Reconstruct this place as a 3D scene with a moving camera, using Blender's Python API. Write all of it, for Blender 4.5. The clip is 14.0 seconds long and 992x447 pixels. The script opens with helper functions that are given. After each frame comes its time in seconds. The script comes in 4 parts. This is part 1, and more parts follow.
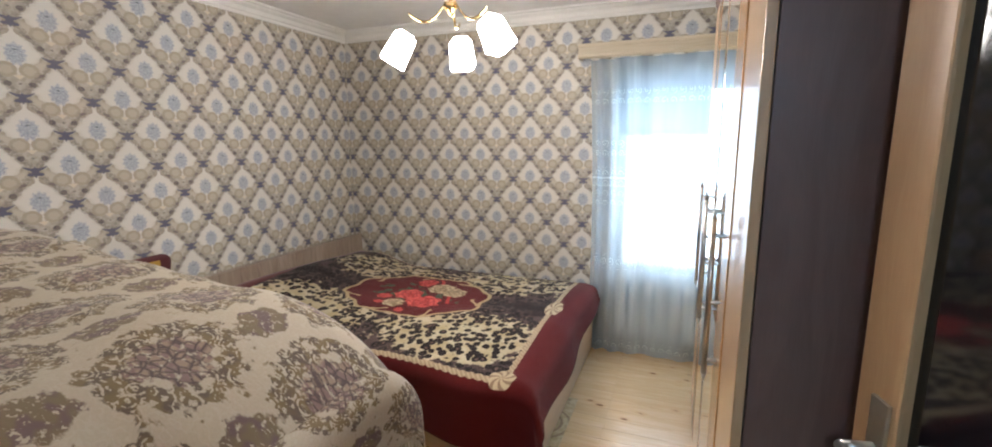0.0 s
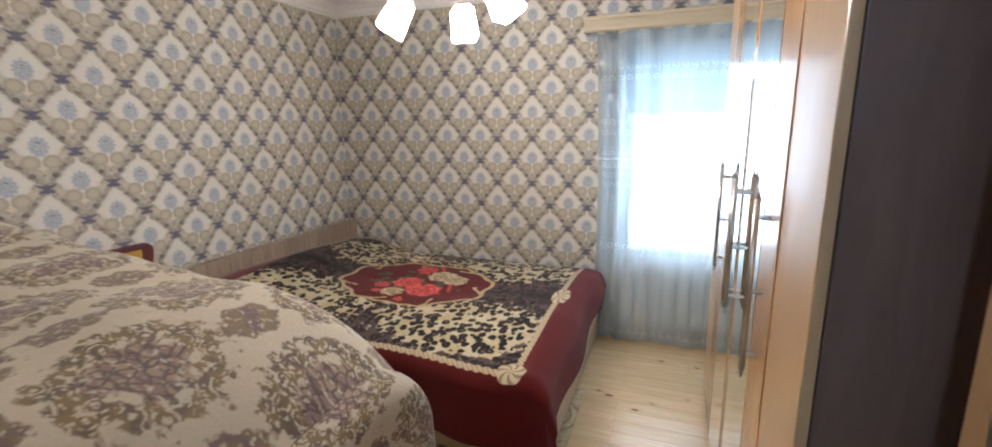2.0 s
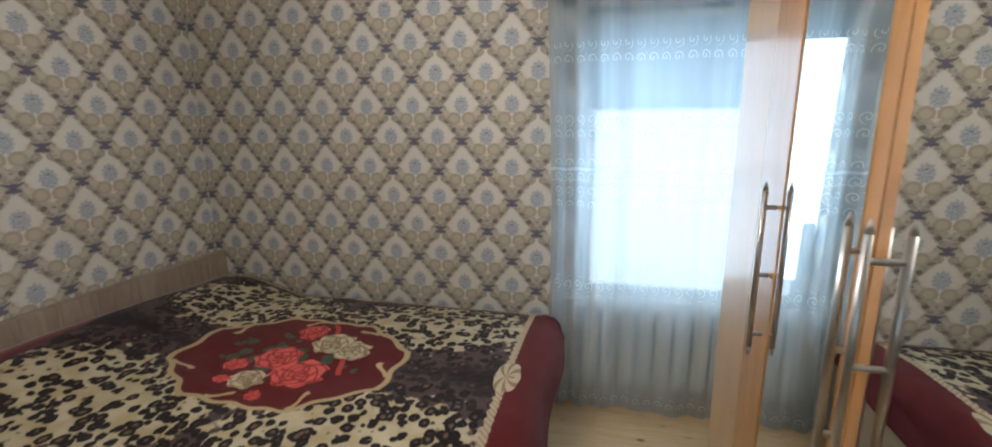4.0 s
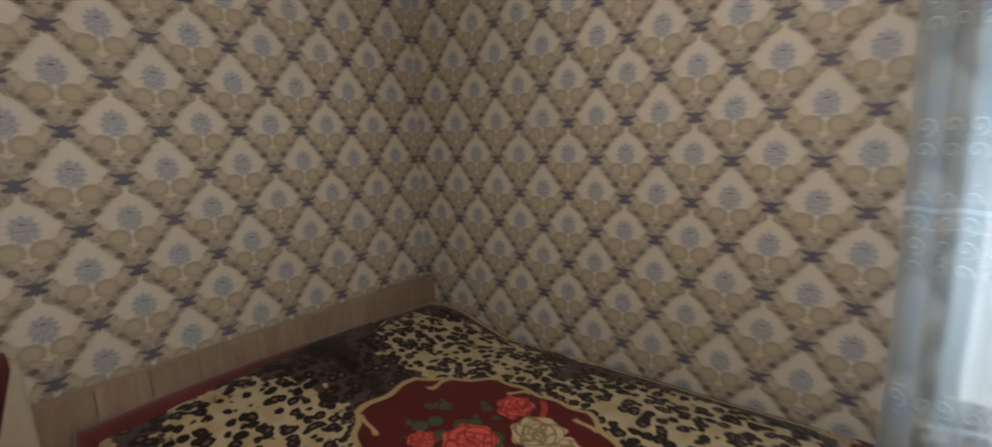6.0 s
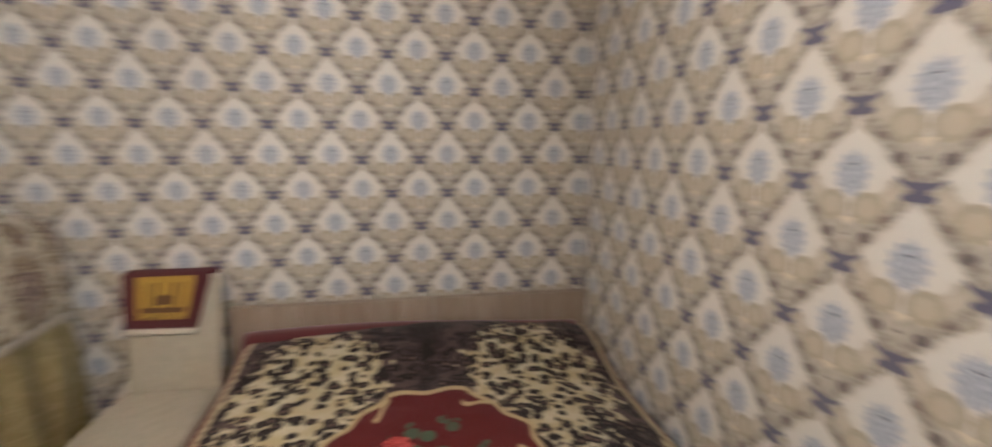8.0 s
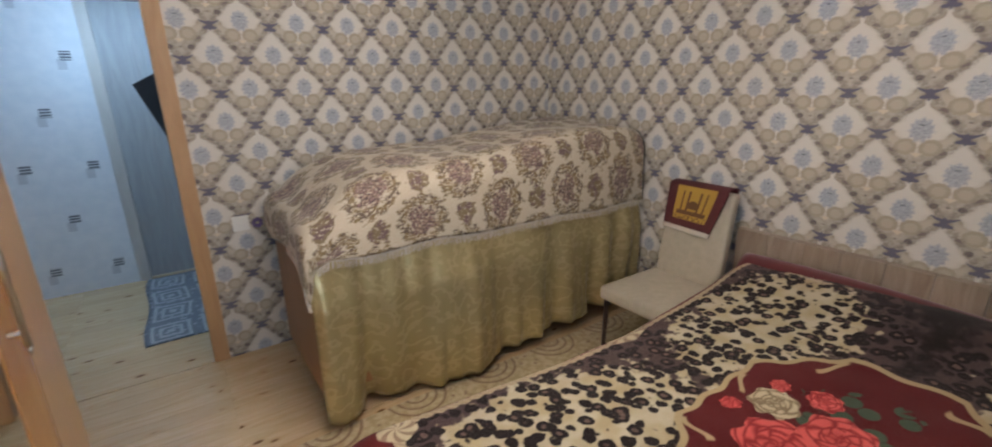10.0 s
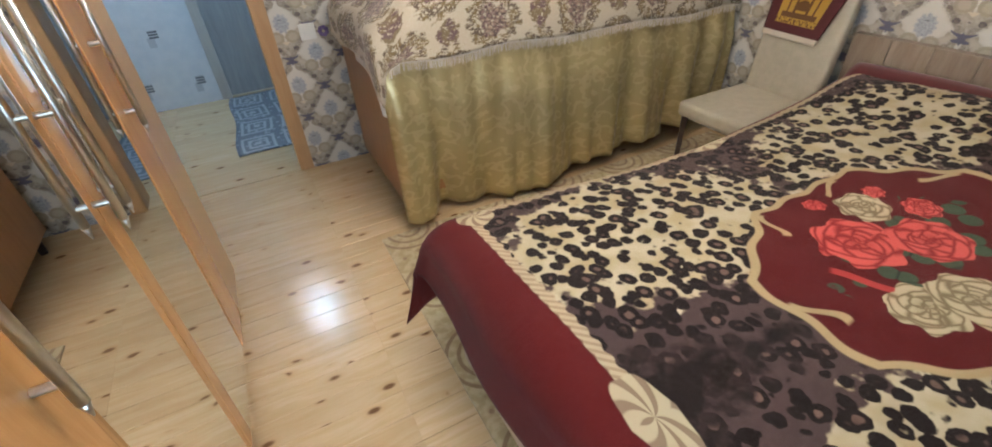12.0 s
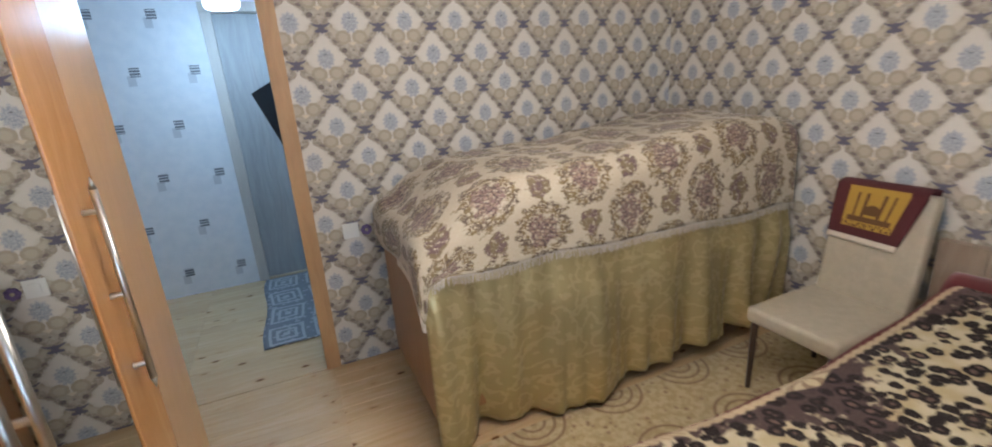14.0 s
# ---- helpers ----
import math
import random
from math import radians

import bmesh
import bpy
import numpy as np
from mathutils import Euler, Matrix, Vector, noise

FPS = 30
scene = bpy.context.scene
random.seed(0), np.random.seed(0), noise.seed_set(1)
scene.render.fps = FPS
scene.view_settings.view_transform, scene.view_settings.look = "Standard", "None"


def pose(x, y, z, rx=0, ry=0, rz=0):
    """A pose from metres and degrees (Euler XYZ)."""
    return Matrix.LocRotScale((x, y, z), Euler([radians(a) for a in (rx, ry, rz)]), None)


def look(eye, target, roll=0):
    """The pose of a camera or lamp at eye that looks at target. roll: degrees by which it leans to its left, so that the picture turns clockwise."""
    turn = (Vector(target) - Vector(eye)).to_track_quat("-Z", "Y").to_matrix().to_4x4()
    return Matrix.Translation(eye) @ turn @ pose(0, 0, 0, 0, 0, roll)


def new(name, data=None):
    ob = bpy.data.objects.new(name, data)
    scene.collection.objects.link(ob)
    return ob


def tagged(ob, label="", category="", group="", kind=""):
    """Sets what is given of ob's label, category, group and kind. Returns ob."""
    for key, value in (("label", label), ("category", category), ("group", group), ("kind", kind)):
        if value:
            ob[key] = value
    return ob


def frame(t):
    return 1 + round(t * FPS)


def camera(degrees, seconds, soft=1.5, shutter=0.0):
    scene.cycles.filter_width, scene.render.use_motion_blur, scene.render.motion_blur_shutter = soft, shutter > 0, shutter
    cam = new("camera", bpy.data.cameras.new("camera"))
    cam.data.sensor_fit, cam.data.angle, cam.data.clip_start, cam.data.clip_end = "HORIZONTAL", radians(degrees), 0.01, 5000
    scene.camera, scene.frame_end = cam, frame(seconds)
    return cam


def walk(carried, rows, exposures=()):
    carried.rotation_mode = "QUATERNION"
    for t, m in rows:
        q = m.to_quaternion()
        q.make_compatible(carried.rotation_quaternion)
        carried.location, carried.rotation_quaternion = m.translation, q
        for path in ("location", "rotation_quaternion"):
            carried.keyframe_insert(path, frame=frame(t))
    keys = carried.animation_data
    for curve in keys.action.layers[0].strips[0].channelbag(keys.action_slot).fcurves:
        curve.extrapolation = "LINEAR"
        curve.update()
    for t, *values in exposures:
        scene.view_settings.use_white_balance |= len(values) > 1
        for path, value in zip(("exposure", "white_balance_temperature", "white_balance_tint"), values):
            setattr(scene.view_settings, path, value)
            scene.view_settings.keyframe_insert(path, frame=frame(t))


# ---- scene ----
cam = camera(92.7, 14.0, soft=1.8, shutter=0.5)
METRES, EYE, TILT, LEAN, TURN = 3.846, 1.507, 0.0, 0.0, 21.5
ROWS = [
    (0.0, 0.0, 0.0, 0.0, -0.07, -9.8, 0.4),
    (0.5, -0.0003, -0.0007, 0.0002, 0.14, -9.34, 0.75),
    (1.0, -0.0015, 0.0013, -0.0002, 0.36, -9.3, 1.02),
    (1.5, -0.0069, 0.0094, -0.0033, 0.15, -9.64, 0.96),
    (2.0, -0.0149, 0.0363, -0.008, -0.96, -11.59, 0.72),
    (2.5, -0.0013, 0.0994, -0.0091, -2.73, -12.86, 0.31),
    (5.0, -0.0025, 0.3567, -0.0065, -10.42, -11.17, 0.8),
    (5.5, -0.0166, 0.394, -0.0017, 4.96, -10.52, 1.42),
    (6.0, -0.0174, 0.4371, -0.0042, 16.2, -10.2, 1.57),
    (6.5, 0.0464, 0.4808, -0.0097, 27.5, -9.85, -0.16),
    (7.0, 0.0997, 0.5417, -0.0148, 23.89, -10.54, 0.05),
    (7.5, 0.1261, 0.6058, -0.0097, 29.44, -10.47, 0.31),
    (8.0, 0.151, 0.6469, -0.0096, 58.43, -9.67, -0.21),
    (8.5, 0.1596, 0.6805, -0.0094, 87.03, -9.69, 0.82),
    (11.0, 0.2269, 0.7268, -0.0201, 130.36, -20.4, 2.7),
    (11.5, 0.2235, 0.7214, -0.0375, 130.32, -30.61, 2.95),
    (12.0, 0.2242, 0.7193, -0.0455, 130.65, -35.69, 2.87),
    (12.5, 0.2209, 0.7199, -0.0433, 130.74, -33.22, 2.86),
    (13.0, 0.2149, 0.7225, -0.0234, 130.8, -18.78, 3.66),
    (13.5, 0.1984, 0.7067, -0.0181, 132.18, -16.12, 4.76),
    (14.0, 0.1815, 0.6527, -0.0128, 133.66, -17.0, 3.87),
]
EXPOSURES = [(0.0, 0.0, 6250, 13), (2.0, -0.05, 6250, 13), (2.7, -0.4, 6250, 13), (4.8, -0.85, 6300, 8), (5.5, -1.2, 6800, 12), (6.0, -1.1, 7100, 14), (6.5, -0.3, 6500, 15), (7.0, -0.68, 6550, 12),
             (7.5, -1.0, 7800, 16), (8.0, -0.1, 6500, 15), (8.5, -0.05, 6150, 15), (11.0, -0.42, 6500, 16), (11.5, 0.08, 6450, 13), (12.5, 0.15, 6350, 11), (14.0, -0.05, 6300, 14)]
AHEAD = 0.03
walk(cam, [(t, pose(0, AHEAD * max(0.0, min(1.0, (5.0 - t) / 2.5)), EYE, TILT, LEAN, TURN) @ pose(METRES * x, METRES * y, METRES * z, 90 + pitch, roll, yaw)) for t, x, y, z, yaw, pitch, roll in ROWS], EXPOSURES)

# ---- world and lamps ----
world = bpy.data.worlds.new("sky")
scene.world = world
world.use_nodes = True
sky = world.node_tree.nodes.new("ShaderNodeTexSky")
sky.sky_type, sky.sun_disc, sky.sun_elevation, sky.sun_rotation = "NISHITA", False, radians(38), radians(160)
world.node_tree.links.new(sky.outputs[0], world.node_tree.nodes["Background"].inputs[0])
world.node_tree.nodes["Background"].inputs[1].default_value = 0.10


def lamp(name, kind, m, energy, color, size=0.05, size_y=None):
    data = bpy.data.lights.new(name, kind)
    data.energy, data.color = energy, color
    if kind == "AREA":
        data.shape, data.size, data.size_y = "RECTANGLE", size, size_y or size
    else:
        data.shadow_soft_size = size
    ob = new(name, data)
    ob.matrix_world = m
    return ob


lamp("window_daylight", "AREA", look((0.03, 3.485, 1.27), (0.03, 0, 1.05)), 19, (0.62, 0.82, 1.0), 0.98, 1.12)
BULBS = ((-1.12, 1.80, 1.89), (-0.72, 1.86, 1.93), (-0.98, 2.10, 1.91))
for x, y, z in BULBS:
    lamp("bulb_light", "POINT", pose(x + 0.25 * (x + 0.94), y + 0.25 * (y - 1.92), z - 0.10), 1.0, (1.0, 0.94, 0.86), 0.05)
lamp("hall_bulb_light", "POINT", pose(-0.11, -0.85, 1.93), 27, (0.46, 0.73, 1.0), 0.08)


# ---- node arithmetic ----
class Ex:
    """A value in a node tree, with arithmetic."""

    def __init__(self, tree, socket):
        self.tree, self.socket = tree, socket

    def op(self, kind, *others):
        n = self.tree.nodes.new("ShaderNodeMath")
        n.operation = kind
        for i, v in enumerate((self, *others)):
            if isinstance(v, Ex):
                self.tree.links.new(v.socket, n.inputs[i])
            else:
                n.inputs[i].default_value = v
        return Ex(self.tree, n.outputs[0])

    def __add__(self, o): return self.op("ADD", o)
    def __sub__(self, o): return self.op("SUBTRACT", o)
    def __mul__(self, o): return self.op("MULTIPLY", o)
    def __truediv__(self, o): return self.op("DIVIDE", o)
    def __radd__(self, o): return self.op("ADD", o)
    def __rmul__(self, o): return self.op("MULTIPLY", o)
    def __rsub__(self, o): return (self * -1.0) + o
    def abs(self): return self.op("ABSOLUTE")
    def sin(self): return self.op("SINE")
    def cos(self): return self.op("COSINE")
    def sqrt(self): return self.op("SQRT")
    def frac(self): return self.op("FRACT")
    def floor(self): return self.op("FLOOR")
    def max(self, o): return self.op("MAXIMUM", o)
    def min(self, o): return self.op("MINIMUM", o)
    def atan2(self, o): return self.op("ARCTAN2", o)

    def step(self, lo, hi):
        """0 below lo, 1 above hi, smooth between; falling where lo > hi."""
        n = self.tree.nodes.new("ShaderNodeMapRange")
        n.interpolation_type = "SMOOTHSTEP"
        flip = lo > hi
        self.tree.links.new(self.socket, n.inputs["Value"])
        n.inputs["From Min"].default_value, n.inputs["From Max"].default_value = min(lo, hi), max(lo, hi)
        n.inputs["To Min"].default_value, n.inputs["To Max"].default_value = (1, 0) if flip else (0, 1)
        return Ex(self.tree, n.outputs["Result"])


class Mat:
    """A node material under construction."""

    def __init__(self, name, rough=0.6, metal=0.0, spec=0.5, sheen=0.0, coat=0.0):
        self.m = bpy.data.materials.new(name)
        self.m.use_nodes = True
        self.t = self.m.node_tree
        self.b = self.t.nodes["Principled BSDF"]
        for key, v in (("Roughness", rough), ("Metallic", metal), ("Specular IOR Level", spec), ("Sheen Weight", sheen), ("Coat Weight", coat)):
            self.b.inputs[key].default_value = v
        tc = self.t.nodes.new("ShaderNodeTexCoord")
        self.uv = tc.outputs["UV"]
        self.ob = tc.outputs["Object"]
        sep = self.t.nodes.new("ShaderNodeSeparateXYZ")
        self.t.links.new(self.uv, sep.inputs[0])
        self.u, self.v = Ex(self.t, sep.outputs[0]), Ex(self.t, sep.outputs[1])
        self.random = Ex(self.t, self.t.nodes.new("ShaderNodeObjectInfo").outputs["Random"])

    def vec(self, x, y, z=0.0):
        n = self.t.nodes.new("ShaderNodeCombineXYZ")
        for i, v in enumerate((x, y, z)):
            if isinstance(v, Ex):
                self.t.links.new(v.socket, n.inputs[i])
            else:
                n.inputs[i].default_value = v
        return n.outputs[0]

    def noise(self, scale, detail=3.0, at=None, rough=0.5):
        n = self.t.nodes.new("ShaderNodeTexNoise")
        n.inputs["Scale"].default_value, n.inputs["Detail"].default_value, n.inputs["Roughness"].default_value = scale, detail, rough
        self.t.links.new(at or self.uv, n.inputs["Vector"])
        return Ex(self.t, n.outputs["Fac"])

    def voronoi(self, scale, feature="F1", at=None, out="Distance", rand=1.0):
        n = self.t.nodes.new("ShaderNodeTexVoronoi")
        n.feature = feature
        n.inputs["Scale"].default_value, n.inputs["Randomness"].default_value = scale, rand
        self.t.links.new(at or self.uv, n.inputs["Vector"])
        return Ex(self.t, n.outputs[out])

    def mix(self, fac, a, b):
        n = self.t.nodes.new("ShaderNodeMix")
        n.data_type = "RGBA"
        for key, v in (("A_Color", a), ("B_Color", b)):
            s = next(i for i in n.inputs if i.identifier == key)
            if isinstance(v, tuple):
                s.default_value = (*v, 1)
            else:
                self.t.links.new(v, s)
        s = next(i for i in n.inputs if i.identifier == "Factor_Float")
        if isinstance(fac, Ex):
            self.t.links.new(fac.socket, s)
        else:
            s.default_value = fac
        return next(o for o in n.outputs if o.identifier == "Result_Color")

    def color(self, c):
        if isinstance(c, tuple):
            self.b.inputs["Base Color"].default_value = (*c, 1)
        else:
            self.t.links.new(c, self.b.inputs["Base Color"])
        return self

    def bump(self, e, strength=0.3, distance=0.002):
        n = self.t.nodes.new("ShaderNodeBump")
        n.inputs["Strength"].default_value, n.inputs["Distance"].default_value = strength, distance
        self.t.links.new(e.socket, n.inputs["Height"])
        self.t.links.new(n.outputs[0], self.b.inputs["Normal"])
        return self

    def rough(self, e):
        self.t.links.new(e.socket, self.b.inputs["Roughness"])
        return self


# ---- materials ----
def plain(name, c, rough=0.6, metal=0.0, var=0.12, scale=9.0, bump=0.08, **kw):
    m = Mat(name, rough, metal, **kw)
    n = m.noise(scale, 4, m.ob) * 0.6 + m.noise(scale * 9, 2, m.ob) * 0.4
    dark = tuple(v * (1 - var) for v in c)
    light = tuple(min(1, v * (1 + var)) for v in c)
    m.color(m.mix(n.step(0.35, 0.65), dark, light))
    if bump:
        m.bump(m.noise(scale * 14, 2, m.ob), bump, 0.002)
    return m.m


def wood(name, a, b, along="u", rough=0.4, knots=0.0, stretch=14.0, coat=0.0, lines=1.0):
    m = Mat(name, rough, coat=coat)
    s = m.random * 37.0
    u, v = (m.u, m.v) if along == "u" else (m.v, m.u)
    warp = m.noise(1.0, 3, m.vec(u * 1.6 + s, v * 6.0, s))
    grain = m.noise(1.0, 4, m.vec(u * 3.0 + s, v * 42.0 * lines + warp * 7.0, s), 0.6)
    fine = m.noise(1.0, 2, m.vec(u * 18.0 + s, v * 420.0, s))
    f = (grain * 0.75 + fine * 0.25).step(0.3, 0.72)
    col = m.mix(f, a, b)
    tone = m.random * 0.5 + m.noise(1.0, 2, m.vec(u * 0.9 + s, v * 2.0)) * 0.5
    col = m.mix(tone.step(0.2, 0.9) * 0.35, col, tuple(x * 0.78 for x in a))
    if knots:
        at = m.vec(u * 6.5 + s, v * 13.0, s)
        d = m.voronoi(1.0, "F1", at)
        k = d.step(0.19, 0.08) * m.noise(0.9, 1, at).step(0.46, 0.50)
        ring = d.step(0.36, 0.1) * m.noise(0.9, 1, at).step(0.44, 0.48)
        col = m.mix(ring * 0.35, col, (0.52, 0.30, 0.12))
        col = m.mix(k * knots, col, (0.16, 0.075, 0.03))
    m.color(col)
    m.bump(fine + grain, 0.12, 0.0008)
    return m.m


def wallpaper(name, u0, v0):
    """Damask paper: staggered pale teardrops with blue sprigs, held by tan fans and scrolls, with slate bows between."""
    P, Q = 0.265, 0.317
    m = Mat(name, 0.62, spec=0.35)
    wob, wob2 = m.noise(70.0, 2) - 0.5, m.noise(95.0, 2, m.vec(m.u + 3.7, m.v + 1.3)) - 0.5
    fray, fleck = m.noise(150.0, 2) - 0.5, m.noise(48.0, 2)
    a, b = (m.u - u0) / P, (m.v - v0) / Q

    def cell(e, shift):
        return (e + shift).frac() - 0.5

    def ell(x, y, cx, cy, rx, ry):
        dx, dy = (x - cx) / rx, (y - cy) / ry
        return (dx * dx + dy * dy).sqrt()

    cream, beige, tan = (0.70, 0.67, 0.615), (0.40, 0.36, 0.30), (0.48, 0.425, 0.335)
    slate = (0.12, 0.115, 0.165)
    base = m.mix(fleck.step(0.35, 0.65), beige, (0.50, 0.46, 0.395))
    grounds = []
    # darker leaf trails along the diagonals
    net = (cell(a, 0.0) * 2.0).abs() + (cell(b, 0.5) * 2.0).abs()
    trail = ((net - 1.0).abs() + wob * 0.22 + fray * 0.18).step(0.19, 0.06)
    for du, dv in ((0.0, 0.5), (0.5, 0.0)):
        x = (cell(a, du) * P + wob * 0.006).abs()
        y = cell(b, dv) * Q + wob2 * 0.006 - 0.022
        # pale teardrop: round below, drawn to a point above
        top = (y / 0.128).max(0.0)
        low = ((y * -1.0) / 0.095).max(0.0)
        width = (1.0 - top - low) * 0.098
        scal = (y * 170.0).sin() * 0.005
        drop = (x - width - scal + fray * 0.008)
        ground = drop.step(0.003, -0.003)
        grounds.append(ground)
        # fans that sweep out and up on both sides of the scrolls
        fan = ell(x, y, 0.082, -0.054, 0.046, 0.044)
        spoke = ((y + 0.095).atan2(x - 0.045) * 15.0).sin()
        fan_m = (fan + spoke * 0.05 + fray * 0.15).step(1.0, 0.86)
        shade = (fan - 0.2).step(0.1, 0.95)
        base = m.mix(fan_m, base, m.mix(shade, (0.54, 0.49, 0.405), m.mix(spoke.step(-0.2, 0.7) * 0.7, (0.33, 0.28, 0.22), tan)))
        base = m.mix(ground, base, m.mix((drop + 0.010).step(-0.014, 0.010) * 0.5, cream, (0.56, 0.52, 0.45)))
        # dark berry strokes under the fans
        stroke = ell(x, y, 0.078, -0.084 , 0.030, 0.010 ) + (y + 0.084 - (x - 0.078) * 0.7).abs() * 40.0 + fray * 1.3
        base = m.mix(stroke.step(1.25, 0.7) * 0.85, base, (0.15, 0.115, 0.12))
        # paired scrolls
        rr = ell(x, y, 0.039, -0.068, 0.039, 0.034)
        curl = m.mix(((rr - 0.74).abs() + fray * 0.5).step(0.30, 0.05) * 0.5, (0.50, 0.445, 0.35), (0.33, 0.28, 0.205))
        base = m.mix((rr + fray * 0.2).step(1.02, 0.9), base, curl)
        # pale lily under the scrolls, a tick and two berries
        lily = (x / 0.022 + (y + 0.098 + x * -0.35).abs() / 0.011).step(1.1, 0.7)
        base = m.mix(lily * 0.9, base, (0.68, 0.60, 0.47))
        berry = ell(x, y, 0.042, -0.126, 0.0145, 0.012) + fray * 0.5
        base = m.mix(berry.step(1.05, 0.8), base, (0.11, 0.09, 0.11))
        base = m.mix((x / 0.009 + (y + 0.125).abs() / 0.005).step(1.1, 0.7) * 0.8, base, (0.17, 0.14, 0.15))
        # blue sprig
        r = ell(x, y, 0.0, -0.002, 0.041, 0.050)
        sprig = (r + fray * 0.55 + (y.atan2(x) * 11.0).sin() * 0.08).step(1.02, 0.72)
        inner = m.noise(120.0, 3).step(0.38, 0.62)
        base = m.mix(sprig * 0.9, base, m.mix(inner, (0.30, 0.335, 0.41), (0.46, 0.495, 0.555)))
        base = m.mix((x / 0.013 + (y - 0.017).abs() / 0.003).step(1.1, 0.8) * 0.8, base, (0.11, 0.105, 0.13))
    base = m.mix(trail * (m.noise(85.0, 2).step(0.38, 0.58) * 0.55 + 0.18), base, (0.235, 0.20, 0.165))
    for du, dv in ((0.5, 0.5), (0.0, 0.0)):
        x = (cell(a, du) * P + wob * 0.004).abs()
        y = cell(b, dv) * Q + wob2 * 0.004
        body = (x / 0.015 + (y + 0.006).abs() / 0.026).step(1.12, 0.85)
        horn = (x / 0.046).step(1.02, 0.9) * ((y - 0.004 - x * x * 8.0).abs() - (0.050 - x) * 0.16).step(0.003, -0.001)
        foot = ell(x, y, 0.014, -0.016, 0.017, 0.0075).step(1.08, 0.85)
        base = m.mix((body.max(horn)).max(foot), base, m.mix(inner * 0.5, slate, (0.13, 0.125, 0.19)))
    # paper ageing and a woven emboss
    base = m.mix(m.noise(2.2, 3).step(0.4, 0.75) * 0.10, base, (0.50, 0.45, 0.37))
    m.color(base)
    weave = (m.u * 2600.0).sin() * (m.v * 2600.0).sin() * 0.2 + m.noise(300.0, 2) + grounds[0].max(grounds[1]) * 0.5
    m.bump(weave, 0.12, 0.0008)
    return m.m


M_PAPER_N = wallpaper("wallpaper_north", -1.055, 1.709)
M_PAPER_W = wallpaper("wallpaper_west", 1.904, 1.552)
M_PAPER_S = wallpaper("wallpaper_south", -0.541, 1.422)
M_WHITE = plain("white_paint", (0.80, 0.79, 0.76), 0.55, var=0.03)
M_CEIL = plain("ceiling_paint", (0.80, 0.79, 0.77), 0.7, var=0.03)
M_PLASTIC = plain("white_plastic", (0.80, 0.80, 0.77), 0.35, var=0.02, bump=0)
M_BEECH = wood("beech_laminate", (0.50, 0.245, 0.085), (0.62, 0.33, 0.13), "v", 0.22, coat=0.25, lines=0.5)
M_BEECH_PALE = wood("pale_beech_laminate", (0.60, 0.37, 0.19), (0.68, 0.44, 0.245), "v", 0.30, coat=0.2, lines=0.5)
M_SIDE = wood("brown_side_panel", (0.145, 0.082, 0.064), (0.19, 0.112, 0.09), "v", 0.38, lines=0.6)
M_CASING = wood("casing_wood", (0.47, 0.27, 0.125), (0.58, 0.36, 0.18), "v", 0.45, lines=0.7)
M_OAK = wood("grey_oak_laminate", (0.27, 0.20, 0.145), (0.40, 0.32, 0.245), "v", 0.5, lines=0.8)
M_BASE = wood("tan_bed_laminate", (0.46, 0.35, 0.235), (0.56, 0.44, 0.31), "u", 0.42, lines=0.8)
M_PINE = wood("pine_board", (0.58, 0.405, 0.215), (0.69, 0.52, 0.325), "u", 0.20, knots=0.95)
M_CABINET = wood("brown_cabinet", (0.34, 0.17, 0.07), (0.44, 0.235, 0.105), "v", 0.4)
M_GREYDOOR = wood("grey_door_veneer", (0.30, 0.31, 0.32), (0.40, 0.41, 0.42), "v", 0.5)
M_STEEL = plain("brushed_steel", (0.55, 0.54, 0.52), 0.28, 1.0, var=0.06)
M_CHROME = plain("chrome", (0.75, 0.75, 0.75), 0.12, 1.0, var=0.02, bump=0)
M_BLACK = plain("black_plastic", (0.015, 0.015, 0.018), 0.35, var=0.1)
M_DARKLEG = plain("dark_wood_leg", (0.045, 0.025, 0.018), 0.4)
M_RED = plain("red_plush", (0.10, 0.009, 0.009), 0.9, sheen=0.4, scale=14)
M_LEATHER = plain("beige_leatherette", (0.44, 0.39, 0.30), 0.5, scale=30, bump=0.2, var=0.06)
M_DARKGLASS = plain("dark_glass", (0.01, 0.01, 0.012), 0.06, var=0.05, bump=0)
M_DUST = plain("grey_joint", (0.25, 0.16, 0.08), 0.8)
M_BROWNBAG = plain("brown_leather", (0.09, 0.045, 0.03), 0.5)


def mirror_material():
    m = Mat("mirror_glass", 0.012, 1.0)
    m.color((0.86, 0.88, 0.87))
    return m.m


M_MIRROR = mirror_material()


def glass_material():
    m = Mat("window_glass", 0.02)
    m.b.inputs["Transmission Weight"].default_value = 1.0
    m.b.inputs["IOR"].default_value = 1.45
    return m.m


M_GLASS = glass_material()


def glow(name, c, strength):
    m = Mat(name, 0.5)
    m.color((0.8, 0.8, 0.78))
    m.b.inputs["Emission Color"].default_value = (*c, 1)
    m.b.inputs["Emission Strength"].default_value = strength
    return m.m


M_SHADE = glow("lit_opal_shade", (1.0, 0.94, 0.86), 74.0)
M_HALLSHADE = glow("lit_crystal_shade", (0.70, 0.90, 1.0), 6.0)
M_OUTSIDE = glow("bright_overcast_backdrop", (0.74, 0.89, 1.0), 2.2)


